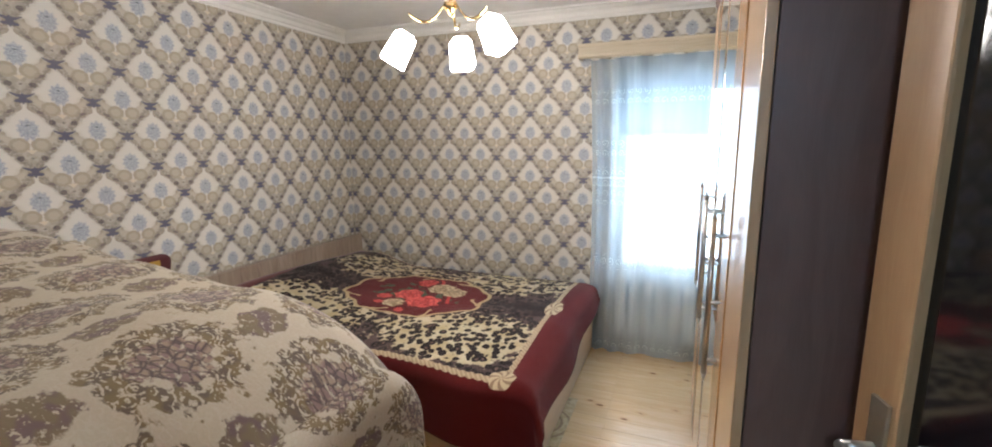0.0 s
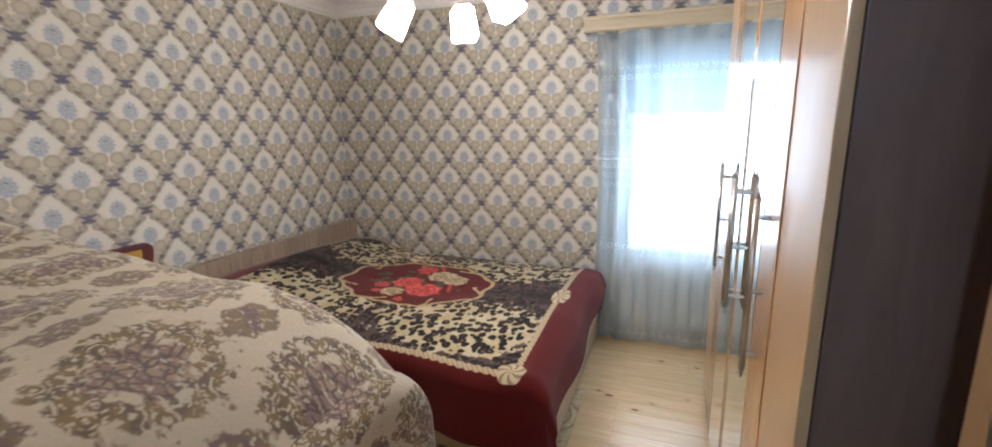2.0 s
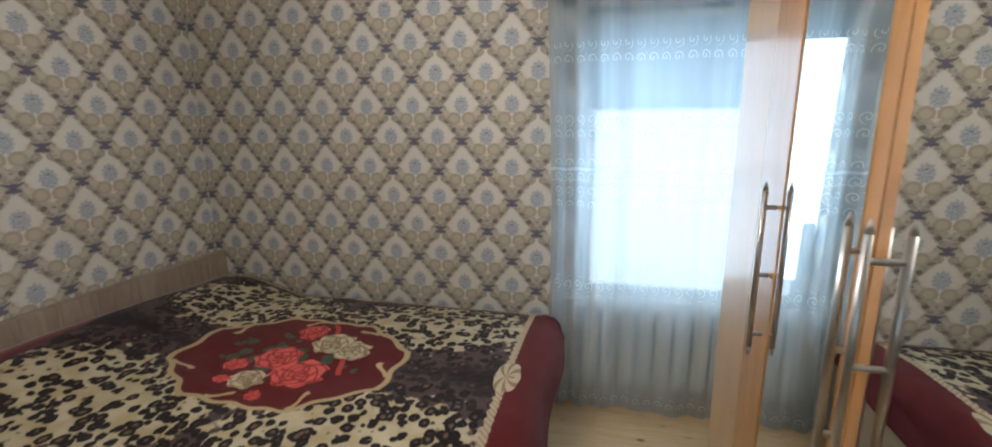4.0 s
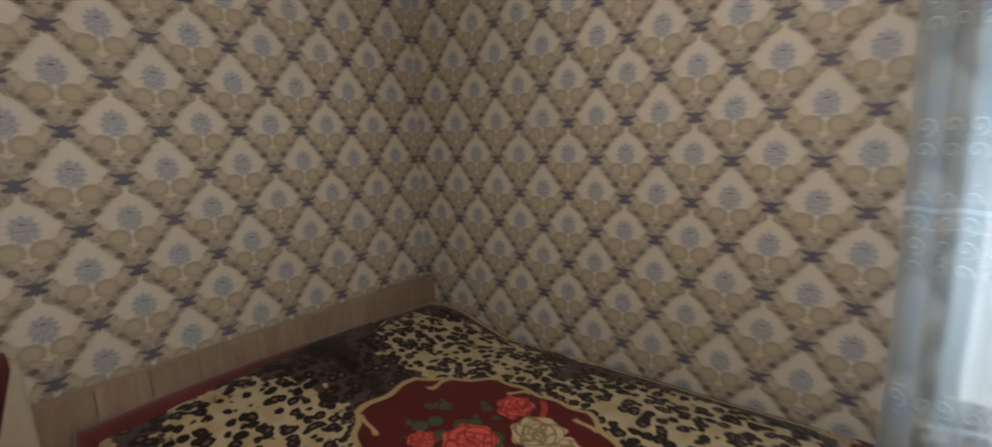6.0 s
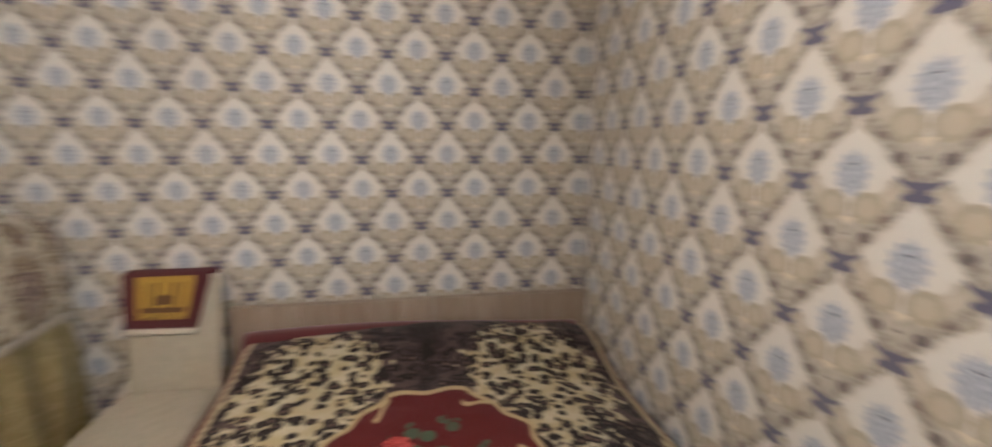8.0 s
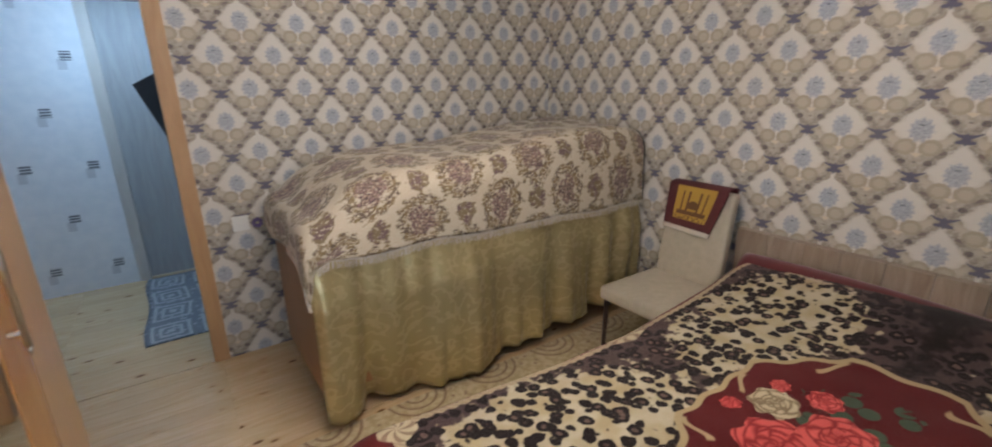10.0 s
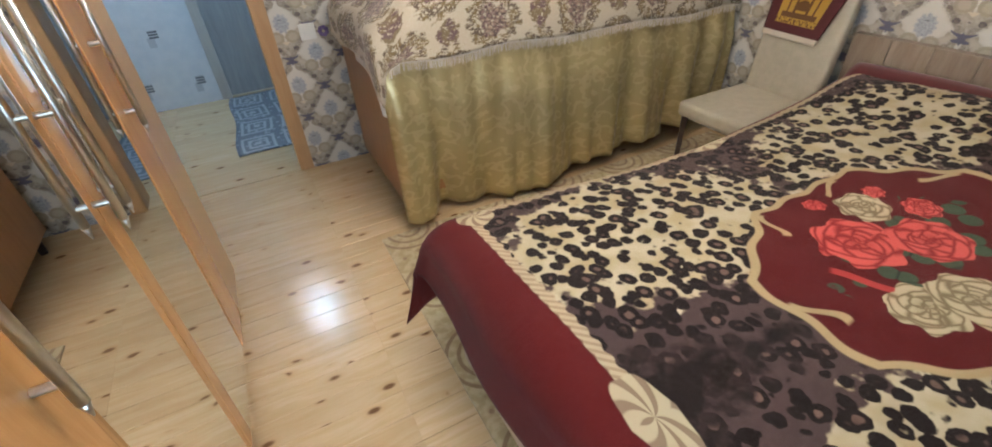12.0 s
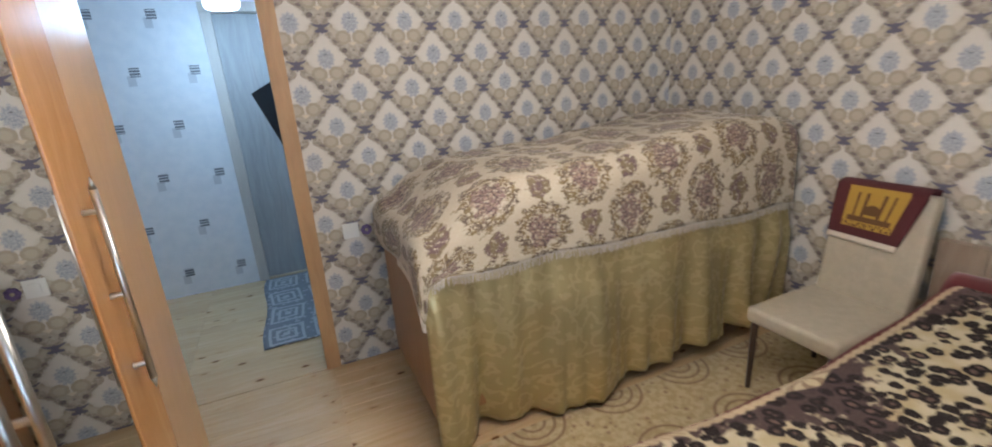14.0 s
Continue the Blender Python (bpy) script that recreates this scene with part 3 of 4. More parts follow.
def room_door():
    hinge, free = Vector((0.455, YS + 0.03, 0)), Vector((0.300, 0.90, 0))
    d = (free - hinge)
    w = d.length
    turn = Matrix.Translation(hinge) @ Matrix.Rotation(math.atan2(d.y, d.x), 4, "Z")
    ob = thing("open_door", hinge, "light wood door with dark glass panel, standing open", "door", kind="structure")
    ob.name = "door_1"
    ORIGIN["door_1"] = Vector(hinge)
    t = 0.02
    for name, b in (("stile", (0, 0.11, -t, t, 0.01, 2.0)), ("stile", (w - 0.10, w, -t, t, 0.01, 2.0)), ("rail", (0.11, w - 0.10, -t, t, 0.01, 0.25)), ("rail", (0.11, w - 0.10, -t, t, 1.88, 2.0))):
        own = box(*b, bevel=0.005)
        auto_uv(own)
        own.transform(turn)
        part(name, own, M_CASING, ob, uv=False)
    own = box(0.11, w - 0.10, -0.005, 0.005, 0.25, 1.88)
    own.transform(turn)
    part("glass_panel", own, M_DARKGLASS, ob, "dark reflective glass")
    for s in (1, -1):
        own = box(w - 0.085, w - 0.045, s * (t + 0.003) - 0.003, s * (t + 0.003) + 0.003, 0.93, 1.13, 0.002)
        own.transform(turn)
        plate = part("handle_plate", own, M_STEEL, ob, "worn steel back plate")
        own = rod((w - 0.065, s * t, 1.05), (w - 0.065, s * (t + 0.05), 1.05), 0.010)
        rod((w - 0.06, s * (t + 0.048), 1.05), (w - 0.19, s * (t + 0.048), 1.045), 0.009, bm=own)
        own.transform(turn)
        part("lever", own, M_STEEL, plate, smooth=True)


room_door()


def window():
    ob = thing("window_1", ((WX0 + WX1) / 2, YN + 0.12, WZ0), "white framed window behind tulle", "window", kind="structure")
    y0, y1 = YN + 0.10, YN + 0.16
    for b in ((WX0, WX0 + 0.06, y0, y1, WZ0, WZ1), (WX1 - 0.06, WX1, y0, y1, WZ0, WZ1), (WX0 + 0.06, WX1 - 0.06, y0, y1, WZ0, WZ0 + 0.06), (WX0 + 0.06, WX1 - 0.06, y0, y1, WZ1 - 0.06, WZ1)):
        part("window_frame", box(*b, bevel=0.006), M_PLASTIC, ob)
    for a, b in ((WX0 + 0.06, WX1 - 0.06),):
        pane = part("pane", box(a, b, y0 + 0.028, y0 + 0.032, WZ0 + 0.06, WZ1 - 0.06), M_GLASS, ob)
        pane.visible_shadow = False
    part("window_sill", box(WX0 - 0.03, WX1 + 0.03, YN - 0.02, YN + 0.10, WZ0 - 0.03, WZ0 - 0.002, 0.006), M_PLASTIC, ob)


window()


def blind_material():
    m = Mat("pale_blind_fabric", 0.8)
    m.color(m.mix(m.noise(60.0, 2), (0.56, 0.58, 0.60), (0.62, 0.64, 0.66)))
    tl = m.t.nodes.new("ShaderNodeBsdfTranslucent")
    tl.inputs[0].default_value = (0.80, 0.85, 0.88, 1)
    mx = m.t.nodes.new("ShaderNodeMixShader")
    mx.inputs[0].default_value = 0.8
    m.t.links.new(m.b.outputs[0], mx.inputs[1])
    m.t.links.new(tl.outputs[0], mx.inputs[2])
    m.t.links.new(mx.outputs[0], m.t.nodes["Material Output"].inputs[0])
    return m.m


blind = thing("roller_blind", (0.065, YN + 0.07, 1.54), "pale grey roller blind drawn partly down", "blind")
part("fabric", box(WX0 + 0.02, WX1 - 0.02, YN + 0.075, YN + 0.079, 1.55, WZ1 - 0.04), blind_material(), blind)
part("tube", rod((WX0 + 0.01, YN + 0.07, WZ1 - 0.03), (WX1 - 0.01, YN + 0.07, WZ1 - 0.03), 0.02), M_PLASTIC, blind, smooth=True)
part("bottom_bar", box(WX0 + 0.02, WX1 - 0.02, YN + 0.070, YN + 0.084, 1.535, 1.55, 0.003), M_PLASTIC, blind)
tagged(link("backdrop", box(-9, 9, 7.0, 7.05, -3, 9), M_OUTSIDE), "bright overcast daylight beyond the window", "backdrop", kind="structure")

# ---- hall ----
HY = -1.53
bm = box(0.07, 2.0, HY - 0.12, HY, 0, 2.5)
box(-1.6, -0.79, HY - 0.12, HY, 0, 2.5, bm=bm)
box(-0.79, 0.07, HY - 0.12, HY, 2.08, 2.5, bm=bm)
setting("wall_hall_south", bm, M_HALL, "pale hall wall with small grey squares")
setting("wall_hall_east", box(2.0, 2.12, HY - 0.12, YS - 0.15, 0, 2.5), M_HALL, "pale hall wall with small grey squares")
setting("wall_hall_west", box(-1.72, -1.6, HY - 0.12, YS - 0.15, 0, 2.5), M_HALL, "pale hall wall with small grey squares")
bm = box(-1.6, DX0 - 0.031, YS - 0.162, YS - 0.1515, 0, 2.4)
box(DX1 + 0.031, 2.0, YS - 0.162, YS - 0.1515, 0, 2.4, bm=bm)
setting("wall_hall_north", bm, M_HALL, "pale hall paper beside the doorway")
setting("ceiling_hall", box(-1.72, 2.12, HY - 0.12, YS - 0.15, 2.4, 2.5), M_CEIL, "white hall ceiling", "ceiling")
M_PALETRIM = wood("pale_door_trim", (0.50, 0.47, 0.44), (0.58, 0.55, 0.51), "v", 0.5)
hd = thing("door_2", (-0.36, HY, 0), "closed grey wooden door across the hall", "door", kind="structure")
part("door_leaf", box(-0.73, 0.005, HY - 0.07, HY - 0.03, 0.01, 2.035, 0.003), M_GREYDOOR, hd)
for b in ((0.005, 0.075, HY - 0.08, HY + 0.018, 0, 2.04), (-0.80, -0.73, HY - 0.08, HY + 0.018, 0, 2.04), (-0.80, 0.075, HY - 0.08, HY + 0.018, 2.04, 2.11)):
    part("casing", box(*b, bevel=0.004), M_PALETRIM, hd)
part("door_stop", box(-0.73, 0.005, HY - 0.03, HY + 0.01, -0.015, 0.012, 0.003), M_BASE, hd)

mat = thing("hall_mat", (-0.25, -0.85, 0.0), "grey woven mat with squares on the hall floor", "mat")
part("weave", sheet(20, 40, lambda s, t: (-0.52 + 0.55 * s + 0.012 * math.sin(9 * t), -1.50 + 1.22 * t, 0.009 + 0.003 * math.sin(17 * t + 5 * s) + (0.004 if 0.05 < t < 0.95 else 0)), lambda s, t: (0.55 * s, 1.22 * t)), M_MAT, mat, uv=False, smooth=True)
solidify(mat.children[0], 0.006)

hl = thing("hall_ceiling_lamp", (-0.11, -0.85, 2.4), "lit round crystal ceiling lamp in the hall", "ceiling lamp")
part("base", lathe([(0.0, 0.0), (0.07, 0.0), (0.07, -0.02), (0.0, -0.025)], (-0.11, -0.85, 2.4)), M_CHROME, hl, smooth=True)
part("stem", rod((-0.11, -0.85, 2.38), (-0.11, -0.85, 2.06), 0.008), M_CHROME, hl)
part("shade", lathe([(0.02, 0.0), (0.085, -0.004), (0.095, -0.02), (0.095, -0.10), (0.085, -0.115)], (-0.11, -0.85, 2.08), 36, 0.03), M_HALLSHADE, hl, "ribbed crystal glass shade")

scr = thing("wall_panel", (-0.36, -0.85, 1.4), "tilted black flat panel in the hall", "panel")
own = box(-0.02, 0.02, -0.32, 0.32, -0.2, 0.2, 0.006)
own.transform(pose(-0.49, -0.72, 1.42, 24, 0, 58))
part("panel", own, M_BLACK, scr)
part("arm", rod((-0.50, -0.72, 1.42), (-0.66, YS - 0.163, 1.42), 0.015), M_BLACK, scr)


# ---- bed ----
def bed():
    ob = thing("double_bed", (-1.6, 2.55, 0), "double bed with grey-oak headboard and tan laminate base", "bed")
    n = 11
    for i in range(n):
        a, b = 1.69 + (3.395 - 1.69) * i / n, 1.69 + (3.395 - 1.69) * (i + 1) / n
        part("headboard_plank", box(XW + 0.03, XW + 0.075, a + 0.0015, b - 0.0015, 0.08, 0.725, 0.002), M_OAK, ob)
    part("foot_panel", box(-0.575, -0.55, 1.88, 3.33, 0.02, 0.44, 0.003), M_BASE, ob)
    part("side_panel", box(XW + 0.08, -0.576, 1.88, 1.905, 0.02, 0.40, 0.003), M_BASE, ob)
    part("side_panel", box(XW + 0.08, -0.576, 3.305, 3.33, 0.02, 0.40, 0.003), M_BASE, ob)
    part("mattress", box(XW + 0.09, -0.60, 1.86, 3.34, 0.30, 0.475, 0.05, segs=4), M_LEATHER, ob, "mattress hidden under the blanket", smooth=True)


bed()

# blanket: u from head to foot, v across from the hanging near edge
BX0, BY0 = -2.585, 1.85        # head edge; near upper edge


def blanket_top(x, y):
    z = 0.545
    z += 0.085 * math.exp(-((x + 2.44) / 0.24) ** 2) * (0.75 + 0.25 * math.cos((y - 2.5) * 4.2))
    z -= 0.045 * math.exp(-((y - 3.36) / 0.28) ** 2) * max(0.0, min(1.0, (x + 2.35) / 0.3)) + 0.02 * math.exp(-((x + 1.3) / 0.5) ** 2 - ((y - 2.5) / 0.4) ** 2)
    z -= 0.045 * max(0.0, min(1.0, (x + 2.3) / 0.7)) * max(0.0, min(1.0, (2.35 - y) / 0.5))
    return z + 0.008 * noise.noise((x * 3.1, y * 3.1, 0.3)) + 0.004 * noise.noise((x * 9, y * 9, 2.1))


def blanket():
    length, near, across, foot = 1.975, 0.33, 1.515, 0.25

    def fold(d, drop_out, R=0.06):
        """Horizontal reach and drop for cloth that runs d past an edge."""
        arc = R * math.pi / 2
        if d < arc:
            a = d / R
            return R * math.sin(a), R * (1 - math.cos(a))
        return R + (d - arc) * drop_out, R + (d - arc)

    def place(s, t):
        u, v = s * (length + foot), -near + t * (near + across)
        x = BX0 + min(u, length)
        y = BY0 - 0.055 * max(0.0, min(1.0, (x + 1.3) / 0.6)) * max(0.0, 1 - max(v, 0.0) / 0.8) + max(v, 0.0)
        z = blanket_top(x, y)
        corner = max(0, u - length) * max(0, -v)
        if v < 0:
            reach, drop = fold(-v * (1 - 0.25 * max(0, math.sin(u * 2.1 + 0.4)) * (1 if u < 1.75 else 0.4)), 0.06)
            wave = 0.018 * math.sin(u * 11 + 1.3) * min(1, -v / 0.2)
            y -= reach + wave
            z -= drop
        if u > length:
            reach, drop = fold(u - length, 0.22, 0.095)
            x += reach + 0.012 * math.sin(y * 9) * min(1, (u - length) / 0.15)
            z -= drop * (0.75 + 0.25 * math.sin(y * 2.6 + 2.0))
        if corner > 0:
            x += 0.9 * corner
            y -= 0.2 * corner
            z += 0.35 * corner
        if t > 0.94:
            z -= (t - 0.94) * 0.5
        if s < 0.03:
            z -= (0.03 - s) * 1.2
        return (x, y, max(z, 0.05))

    def uv(s, t):
        u, v = s * (length + foot), -near + t * (near + across)
        return (u + 0.02, v * 1.062)

    ob = thing("plush_blanket", (-1.6, 2.5, 0.5), "leopard print plush blanket with roses and red border over bed", "blanket")
    cloth = part("cloth", sheet(170, 150, place, uv), M_PLUSH, ob, uv=False, smooth=True)
    solidify(cloth, 0.014, 1.0)


blanket()

sheetob = thing("bed_sheet", (-2.5, 2.5, 0.5), "dark red sheet showing at the headboard", "bed sheet")
part("cloth", sheet(6, 60, lambda s, t: (XW + 0.085 + 0.16 * s, 1.70 + 1.62 * t, 0.615 - 0.05 * (s - 0.3) ** 2 * 4 + 0.028 * math.sin(t * 3.6 + 0.4) - (0.4 * (0.05 - t) / 0.05 if t < 0.05 else 0))), M_RED, sheetob, smooth=True)
solidify(sheetob.children[0], 0.02, -1.0)


# ---- covered cabinet ----
CX0, CX1 = -2.60, -0.66
cab = thing("low_cabinet", (-1.63, 0.6, 0), "brown wooden cabinet hidden under draped cloths", "cabinet")
part("side_panel", box(CX1 - 0.025, CX1, 0.25, 0.98, 0.10, 0.78, 0.003), M_CABINET, cab)
part("side_panel", box(CX0, CX0 + 0.025, 0.25, 0.98, 0.10, 1.00, 0.003), M_CABINET, cab)
part("body", box(CX0 + 0.026, CX1 - 0.026, 0.26, 0.97, 0.12, 0.76, 0.01), M_CABINET, cab)
part("top_box", box(CX0 + 0.026, -1.02, 0.27, 0.93, 0.762, 1.03, 0.03), M_CABINET, cab)
for x in (CX0 + 0.06, CX1 - 0.05):
    for y in (0.29, 0.92):
        part("leg", rod((x, y, 0), (x, y, 0.12), 0.016, 0.022), M_DARKLEG, cab)


def cover_top(x, y):
    e = (x - CX0) / (CX1 - CX0)
    k = max(0.0, (x + 1.18) / 0.50)
    return 1.123 + 0.05 * (1 - e) + 0.03 * math.sin(e * 5.2 + 0.9) + 0.03 * noise.noise((x * 1.7, y * 2.2, 7.0)) + 0.014 * noise.noise((x * 6, y * 6, 1.0)) - 0.22 * k ** 2.3 - 0.35 * max(0, 0.06 - e)


def cover():
    def place(s, t):
        # t from the wall over the top and down the front; s along, the last piece hanging over the end
        run = t * (1.28 - 0.11 * s)
        u = s * 2.22
        x = CX0 - 0.01 + min(u, 1.90)
        over = max(0.0, u - 1.90)
        if run < 0.72:
            y, z = 0.215 + run, cover_top(x, 0.215 + run) - 0.02 * (1 - min(1, run / 0.12))
        else:
            d = run - 0.72
            a = min(d / 0.16, math.pi / 2)
            k = max(0.0, (d - 0.25) / (0.31 - 0.11 * s))
            y = 0.935 + 0.13 * math.sin(a) + 0.03 * max(0, d - 0.25)
            z = cover_top(x, 0.935) - 0.13 * (1 - math.cos(a))
            hem = 0.795 - 0.045 * (1 - s) + 0.008 * math.sin(s * 23)
            z -= k * max(0.02, cover_top(x, 0.935) - 0.13 - hem)
            y += 0.010 * math.sin(x * 13) * min(1, d / 0.4) + 0.008 * noise.noise((x * 5, d * 3, 4.0))
        if over:
            a = min(over / 0.09, math.pi / 2)
            x += 0.07 * math.sin(a) + 0.04 * max(0, over - 0.14) + 0.012 * math.sin(run * 9)
            z -= 0.07 * (1 - math.cos(a)) + max(0, over - 0.14) * 0.6
            y -= max(0, run - 0.85) * over * 0.3
        return (x, y, z)

    ob = thing("floral_cover", (-1.63, 0.6, 1.1), "cream brocade cover with flower bouquets and white fringe", "cover")
    cloth = part("cloth", sheet(110, 70, place, lambda s, t: (s * 2.22, t * 1.34 + 0.05)), M_BROCADE, ob, uv=False, smooth=True)
    solidify(cloth, 0.006, 1.0)
    # fringe along the front hem
    fr = bmesh.new()
    rnd = random.Random(4)
    for i in range(420):
        s = i / 419 * 0.885
        p = Vector(place(s, 1.0))
        a = p + Vector((0, 0.004, 0.004))
        b = p + Vector((rnd.uniform(-0.006, 0.006), rnd.uniform(0.0, 0.010), -0.034 + rnd.uniform(-0.006, 0.006)))
        rod(a, b, 0.0016, 0.0012, 4, fr)
    for i in range(90):
        p = Vector(place(1.0, 0.38 + 0.62 * i / 89))
        rod(p, p + Vector((0.004, rnd.uniform(-0.005, 0.005), -0.034)), 0.0016, 0.0012, 4, fr)
    tagged(part("fringe", fr, M_FRINGE, ob, "cream thread fringe"), kind="stuff")
    hem = sheet(100, 2, lambda s, t: (lambda p: (p[0], p[1] + 0.004, p[2] + 0.022 * t - 0.004))(place(s * 0.885, 1.0)))
    part("hem", hem, M_FRINGE, ob)


M_FRINGE = plain("cream_fringe", (0.62, 0.56, 0.48), 0.9, scale=60)
cover()


def skirt():
    def place(s, t):
        x = CX0 - 0.01 + s * (CX1 - CX0 + 0.035)
        drop = 0.80
        lift = 0.02 + 0.075 * max(0, 1 - s * 1.25) + 0.02 * math.sin(s * 7)
        z = 0.83 - t * (drop - lift)
        amp = 0.012 + 0.10 * t
        y = 1.025 + 0.05 * min(1.0, 3.0 * t) + amp * (1.3 * noise.noise((s * 10 + 0.3 * t, 0.4 * t, 5.0)) + 0.6 * noise.noise((s * 24, 0.8 * t, 9.0))) - 0.02 * t
        if s > 0.97:
            y -= (s - 0.97) * 0.4 * t
        return (x, y, z)

    ob = thing("gold_cloth", (-1.63, 1.0, 0.4), "gold damask cloth hanging in folds before the cabinet", "cloth")
    cloth = part("cloth", sheet(200, 30, place, lambda s, t: (s * 2.0, t * 0.8)), M_GOLD, ob, uv=False, smooth=True)
    solidify(cloth, 0.004)


skirt()

rug = thing("floor_carpet", (-1.5, 1.6, 0), "brown patterned carpet under the bed and cabinet", "carpet")
part("weave", box(-2.62, -0.50, 1.06, 2.6, 0.001, 0.010, 0.003), M_CARPET, rug)


# ---- chair ----
def chair():
    ob = thing("dining_chair", (-2.25, 1.5, 0), "beige leatherette chair with dark legs beside the bed", "chair")
    part("seat", box(-2.50, -2.02, 1.30, 1.70, 0.345, 0.42, 0.025, segs=4), M_LEATHER, ob, smooth=True)
    own = box(-0.03, 0.03, -0.185, 0.185, 0.0, 0.54, 0.02, segs=4)
    own.transform(pose(-2.475, 1.51, 0.37, 0, -8, 0))
    part("backrest", own, M_LEATHER, ob, smooth=True)
    for x in (-2.47, -2.05):
        for y in (1.33, 1.665):
            part("leg", rod((x - (0.05 if x < -2.3 else -0.01), y, 0.0), (x, y, 0.36), 0.013, 0.02, 4), M_DARKLEG, ob)


chair()


def back_cloth():
    """A small woven cloth laid over the chair's back."""
    def place(s, t):
        y = 1.335 + 0.335 * s
        run = t * 0.50
        tilt = math.tan(radians(8))
        top = 0.915
        if run < 0.16:
            z = top - (0.16 - run)
            x = -2.595 - (z - top) * tilt - 0.0
        elif run < 0.26:
            a = (run - 0.16) / 0.10 * math.pi
            x, z = -2.553 - 0.042 * math.cos(a), top + 0.012 * math.sin(a)
        else:
            z = top - (run - 0.26)
            x = -2.511 + (top - z) * tilt + 0.006
        return (x, y - 0.30 * max(0, run - 0.28) * s, z - 0.05 * s * max(0, run - 0.28))

    ob = thing("woven_cloth", (-2.5, 1.5, 0.9), "red and gold woven cloth draped over the chair back", "cloth")
    c = part("cloth", sheet(24, 50, place, lambda s, t: ((s - 0.5) * 0.35, 0.10 - (t * 0.50 - 0.26))), M_PRAYER, ob, uv=False, smooth=True)
    solidify(c, 0.006, 0.0)


back_cloth()


# ---- wardrobe ----
FX = 0.118


def handle(parent, y):
    own = rod((FX - 0.032, y, 0.86), (FX - 0.032, y, 1.30), 0.0075)
    rod((FX - 0.032, y, 1.30), (FX - 0.032, y, 1.325), 0.0075, 0.001, bm=own)
    rod((FX - 0.032, y, 0.86), (FX - 0.032, y, 0.835), 0.0075, 0.001, bm=own)
    h = part("handle", own, M_STEEL, parent, "long steel bar handle", smooth=True)
    for z in (0.90, 1.07, 1.255):
        part("mount", rod((FX - 0.032, y, z), (FX - 0.001, y, z), 0.006), M_STEEL, h)


def wardrobe():
    y0, y1, top = 1.0, 2.825, 2.14
    ob = thing("wardrobe", (0.4, 1.9, 0), "tall beech wardrobe with two mirrored middle doors", "wardrobe")
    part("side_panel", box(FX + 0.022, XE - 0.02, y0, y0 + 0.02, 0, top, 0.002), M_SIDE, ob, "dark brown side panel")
    part("side_panel", box(FX + 0.022, XE - 0.02, y1 - 0.02, y1, 0, top, 0.002), M_BEECH, ob)
    part("top_panel", box(FX + 0.022, XE - 0.02, y0 + 0.02, y1 - 0.02, top - 0.02, top, 0.002), M_BEECH, ob)
    part("plinth", box(FX + 0.03, XE - 0.03, y0 + 0.021, y1 - 0.021, 0, 0.06), M_BEECH, ob)
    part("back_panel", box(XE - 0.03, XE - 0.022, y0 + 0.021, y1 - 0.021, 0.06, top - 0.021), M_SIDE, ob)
    for a, b, c, hy in ((y0, 1.285, 1.478, 1.40), (y1, 2.505, 2.312, 2.36)):
        door = part("outer_door", box(FX, FX + 0.02, min(a, b) + 0.001, max(a, b), 0.062, top, 0.003), M_BEECH_PALE, ob, "pale beech door panel")
        part("door_strip", box(FX - 0.003, FX + 0.02, min(b, c) + 0.001, max(b, c) - 0.001, 0.062, top, 0.004), M_BEECH, door, "orange beech strip")
        handle(door, hy)
    for a, b, hy in ((1.480, 1.893, 1.85), (1.897, 2.310, 1.915)):
        door = part("mirror_door", box(FX + 0.002, FX + 0.02, a, b, 0.062, top, 0.002), M_BEECH, ob)
        m0, m1 = (a + 0.012, b - 0.045) if hy < 1.9 else (a + 0.045, b - 0.012)
        part("mirror", box(FX - 0.002, FX + 0.002, m0, m1, 0.075, top - 0.02), M_MIRROR, door, "tall mirror glass")
        handle(door, hy)


wardrobe()
own = box(0.105, 0.55, 2.35, 2.80, 2.142, 2.30, 0.04, segs=3)
bag = thing("brown_bag", (0.33, 2.58, 2.142), "dark brown bag lying on top of the wardrobe", "bag")
part("body", own, M_BROWNBAG, bag, smooth=True)


# ---- window dressing ----
pel = thing("curtain_pelmet", (0.0, YN - 0.06, 2.09), "pale wooden curtain pelmet above the window", "pelmet")
M_PELMET = wood("cream_pelmet", (0.56, 0.47, 0.33), (0.66, 0.57, 0.42), "u", 0.4)
part("board", box(-0.69, 0.70, YN - 0.11, YN - 0.095, 2.045, 2.14, 0.003), M_PELMET, pel)
part("moulding", box(-0.69, 0.70, YN - 0.122, YN - 0.111, 2.115, 2.135, 0.004), M_PELMET, pel)
part("moulding", box(-0.69, 0.70, YN - 0.122, YN - 0.111, 2.052, 2.068, 0.004), M_PELMET, pel)
part("top_board", box(-0.69, 0.70, YN - 0.094, YN - 0.001, 2.12, 2.14, 0.002), M_PELMET, pel)
part("end_board", box(-0.69, -0.675, YN - 0.094, YN - 0.001, 2.045, 2.119, 0.002), M_PELMET, pel)


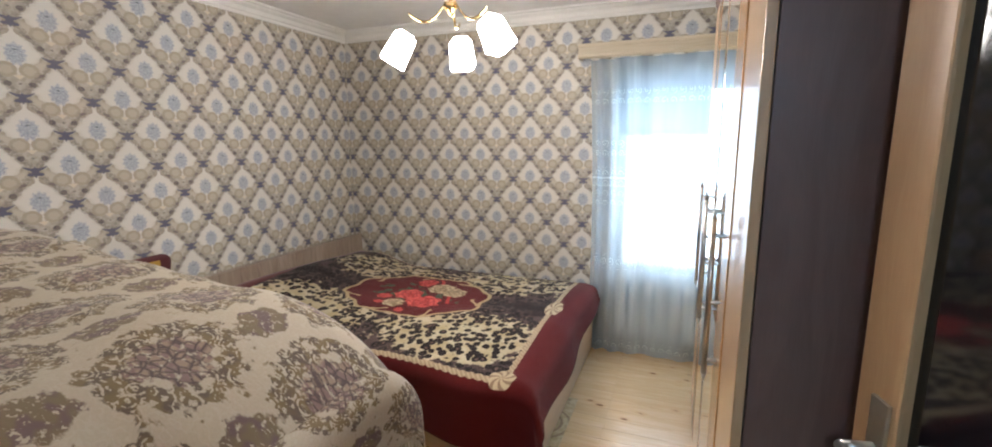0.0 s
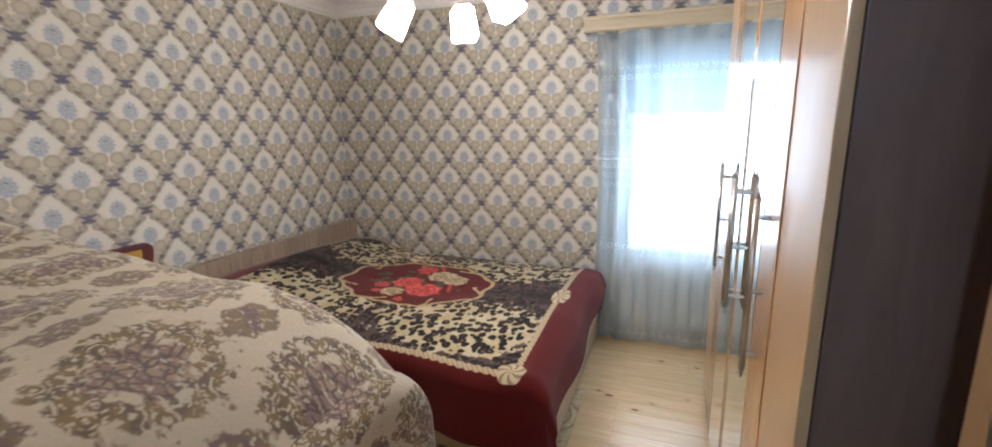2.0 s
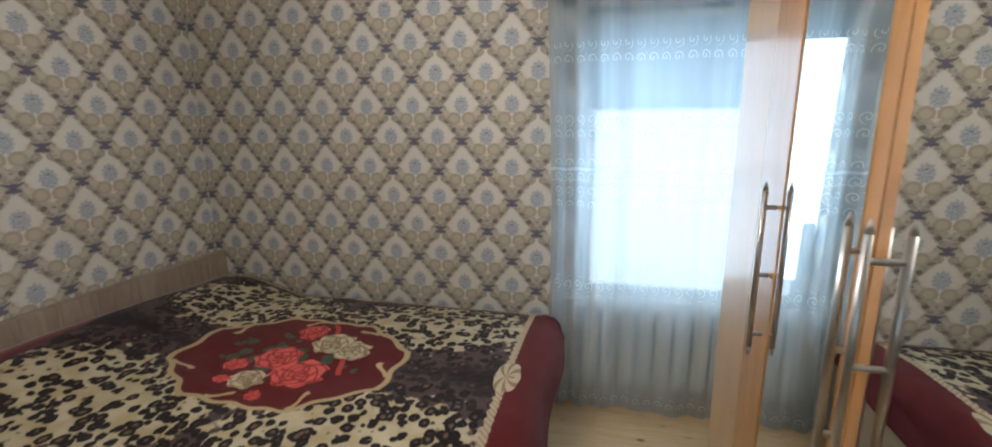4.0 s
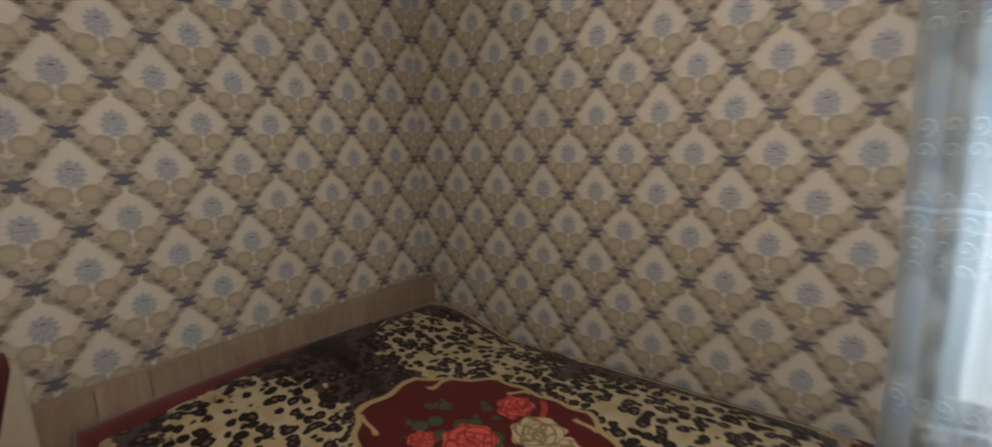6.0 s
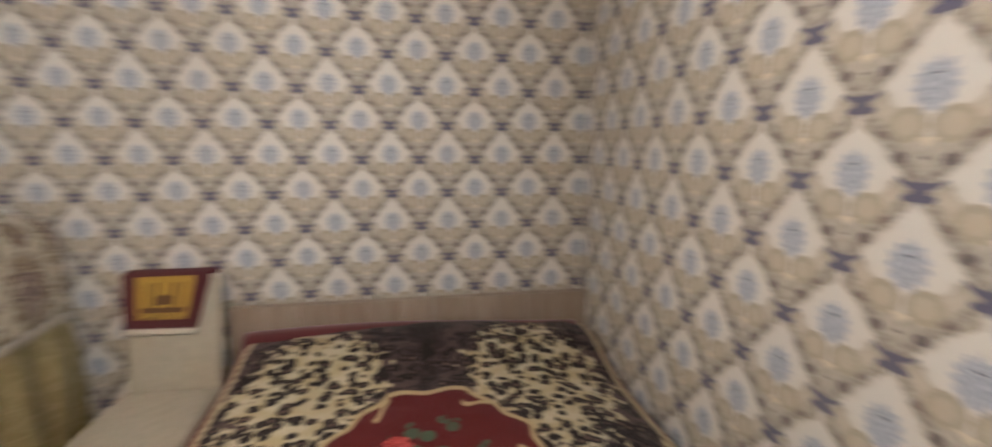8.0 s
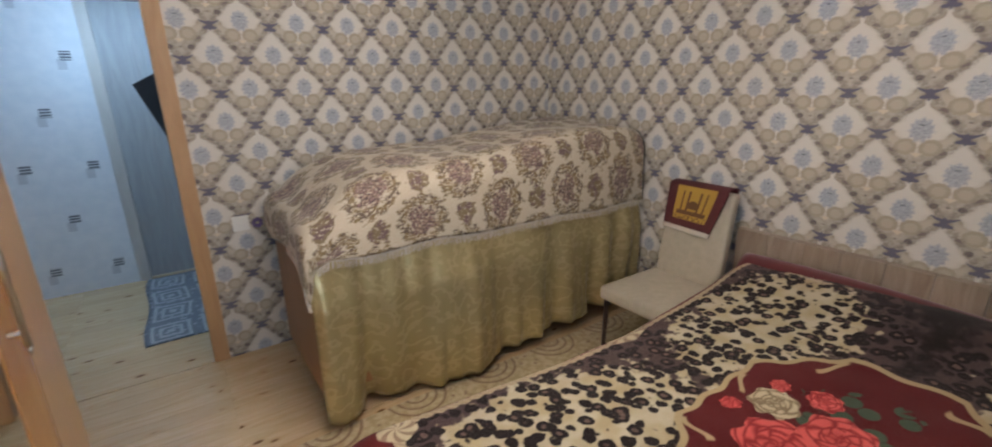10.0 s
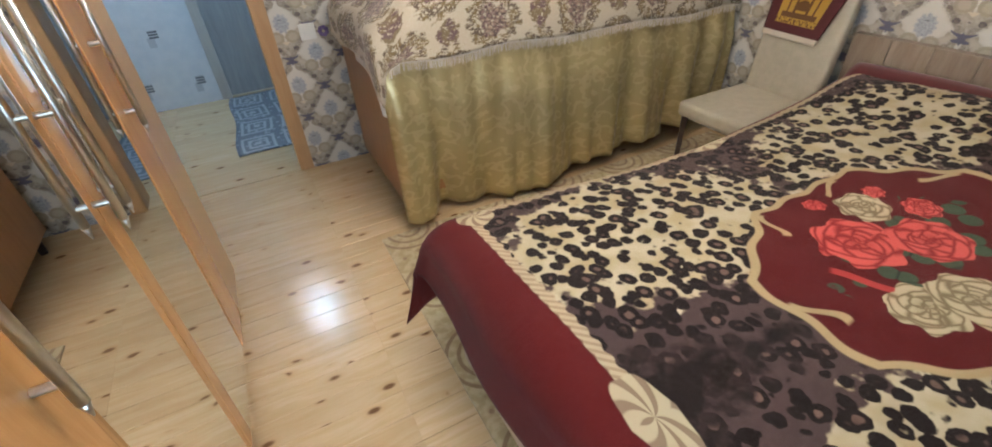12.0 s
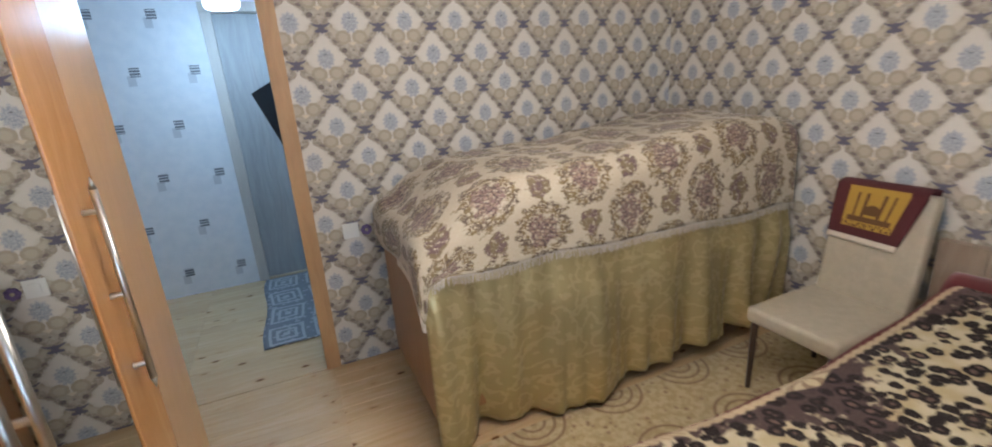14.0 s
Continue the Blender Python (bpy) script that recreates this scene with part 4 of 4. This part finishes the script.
def curtain():
    ob = thing("tulle_curtain", (0.03, YN - 0.09, 2.04), "white embroidered tulle curtain hanging to the floor", "curtain")

    def place(s, t):
        x = -0.61 + 1.30 * s
        z = 2.04 - t * 2.015
        bunch = 0.4 + 0.6 * math.exp(-(s / 0.13) ** 2)
        y = YN - 0.075 + 0.03 * bunch * math.sin(s * 62 + 2.2 * math.sin(s * 8) + 0.3 * t) + 0.012 * math.sin(s * 21 + t) - 0.03 * t
        return (x + 0.035 * math.sin(t * 2.6) * (1 - s), min(y, YN - 0.025), z)
    part("cloth", sheet(240, 24, place, lambda s, t: (-0.61 + 1.6 * s, 2.04 - 1.985 * t)), M_TULLE, ob, uv=False, smooth=True)


curtain()
rad = thing("radiator", (0.05, YN - 0.1, 0.1), "white sectional radiator below the window", "radiator")
for i in range(10):
    x = -0.40 + 0.09 * i
    own = box(x, x + 0.078, YN - 0.034, YN - 0.012, 0.12, 0.60, 0.008)
    part("section", own, M_PLASTIC, rad)
part("pipe", rod((-0.40, YN - 0.018, 0.58), (-0.50, YN - 0.018, 0.58), 0.01), M_PLASTIC, rad)
part("pipe", rod((-0.50, YN - 0.018, 0.585), (-0.50, YN - 0.018, 0.0), 0.01), M_PLASTIC, rad)


# ---- ceiling lamp ----
def chandelier():
    c = Vector((-0.94, 1.92, H))
    ob = thing("ceiling_lamp", c, "gold chandelier with lit white square glass shades", "ceiling lamp")
    M_BRASS = plain("pale_brass", (0.60, 0.45, 0.22), 0.25, 1.0)
    part("ceiling_plate", lathe([(0.0, 0.0), (0.07, 0.0), (0.06, -0.03), (0.02, -0.045), (0.0, -0.05)], c), M_BRASS, ob, smooth=True)
    part("stem", rod(c - Vector((0, 0, 0.04)), c - Vector((0, 0, 0.33)), 0.011), M_BRASS, ob, smooth=True)
    part("finial", lathe([(0.0, 0.02), (0.024, 0.01), (0.028, -0.01), (0.012, -0.035), (0.0, -0.05)], c - Vector((0, 0, 0.33)), 16), M_BRASS, ob, smooth=True)
    for px, py, pz in BULBS:
        d = Vector((px - c.x, py - c.y, 0))
        side = Vector((-d.y, d.x, 0)).normalized()

        def arm_place(k, w, d=d, side=side):
            p = c + d * (k * 0.82) + Vector((0, 0, -0.28 - 0.07 * math.sin(k * math.pi) - 0.09 * k))
            return p + side * (0.006 * math.cos(2 * math.pi * w)) + Vector((0, 0, 0.006 * math.sin(2 * math.pi * w)))
        own = sheet(14, 8, arm_place)
        bmesh.ops.remove_doubles(own, verts=own.verts[:], dist=0.0001)
        part("arm", own, M_BRASS, ob, smooth=True)
        out = d.normalized() * 0.5 + Vector((0, 0, -0.87))
        own = bmesh.new()
        bmesh.ops.create_cube(own, size=1.0)
        own.faces.ensure_lookup_table()
        bmesh.ops.delete(own, geom=[f for f in own.faces if f.normal.z < -0.9], context="FACES")
        for v in own.verts:
            w = 0.105 if v.co.z < 0 else 0.085
            v.co = Vector((v.co.x * w, v.co.y * w, v.co.z * 0.13))
        bmesh.ops.bevel(own, geom=[e for e in own.edges if not e.is_boundary], offset=0.012, segments=3, affect="EDGES")
        own.transform(Matrix.Translation((px, py, pz)) @ (-out).to_track_quat("Z", "Y").to_matrix().to_4x4())
        part("shade", own, M_SHADE, ob, "lit white glass shade", smooth=True)


chandelier()

# ---- switch ----
sw = thing("light_switch", (-0.525, YS, 0.75), "white square light switch beside the doorway", "switch")
part("plate", box(-0.565, -0.485, YS + 0.001, YS + 0.010, 0.715, 0.795, 0.003), M_PLASTIC, sw)
part("rocker", box(-0.545, -0.505, YS + 0.010, YS + 0.015, 0.733, 0.777, 0.003), M_PLASTIC, sw)

st = thing("flower_sticker", (-0.605, YS, 0.745), "violet flower sticker on the wallpaper beside the switch", "sticker")
M_VIOLET = plain("violet_paper", (0.16, 0.11, 0.26), 0.6, var=0.3, scale=60)
own = bmesh.new()
for i in range(7):
    k = 2 * math.pi * i / 7
    add(own, lathe([(0.0, 0.0035), (0.010, 0.003), (0.013, 0.0)], (0.017 * math.cos(k), 0.017 * math.sin(k), 0.0), 10))
own.transform(pose(-0.605, YS + 0.001, 0.745, -90, 0, 0))
part("petal_ring", own, M_VIOLET, st)
own = lathe([(0.0, 0.006), (0.008, 0.004), (0.010, 0.0)], (0, 0, 0), 12)
own.transform(pose(-0.605, YS + 0.001, 0.745, -90, 0, 0))
part("centre", own, M_LEATHER, st)

# ---- floor boards ----
def boards():
    rnd = random.Random(11)
    floor = thing("floor", (-1, 1.5, 0), "varnished knotty pine board floor", "floor", kind="structure")
    w = 0.098
    shapes = {}
    def lay(x0, x1, y):
        key = round(x1 - x0, 3)
        if key not in shapes:
            own = box(0, x1 - x0, 0.0006, w - 0.0006, -0.02, 0.0, 0.0012, segs=1)
            auto_uv(own)
            data = bpy.data.meshes.new("board")
            own.to_mesh(data)
            own.free()
            data.materials.append(M_PINE)
            shapes[key] = data
        ob = new("board", shapes[key])
        ob.parent = floor
        ob.location = Vector((x0, y, 0)) - floor.location
    y = YS
    while y < YN + 0.02:
        lay(XW, -0.32 + 0.001, y)
        lay(-0.32, XE, y)
        y += w
    y = YS - 0.15 - w
    while y > HY - 0.2:
        lay(-1.62, 0.42, y)
        lay(0.421, 2.02, y)
        y -= w


boards()
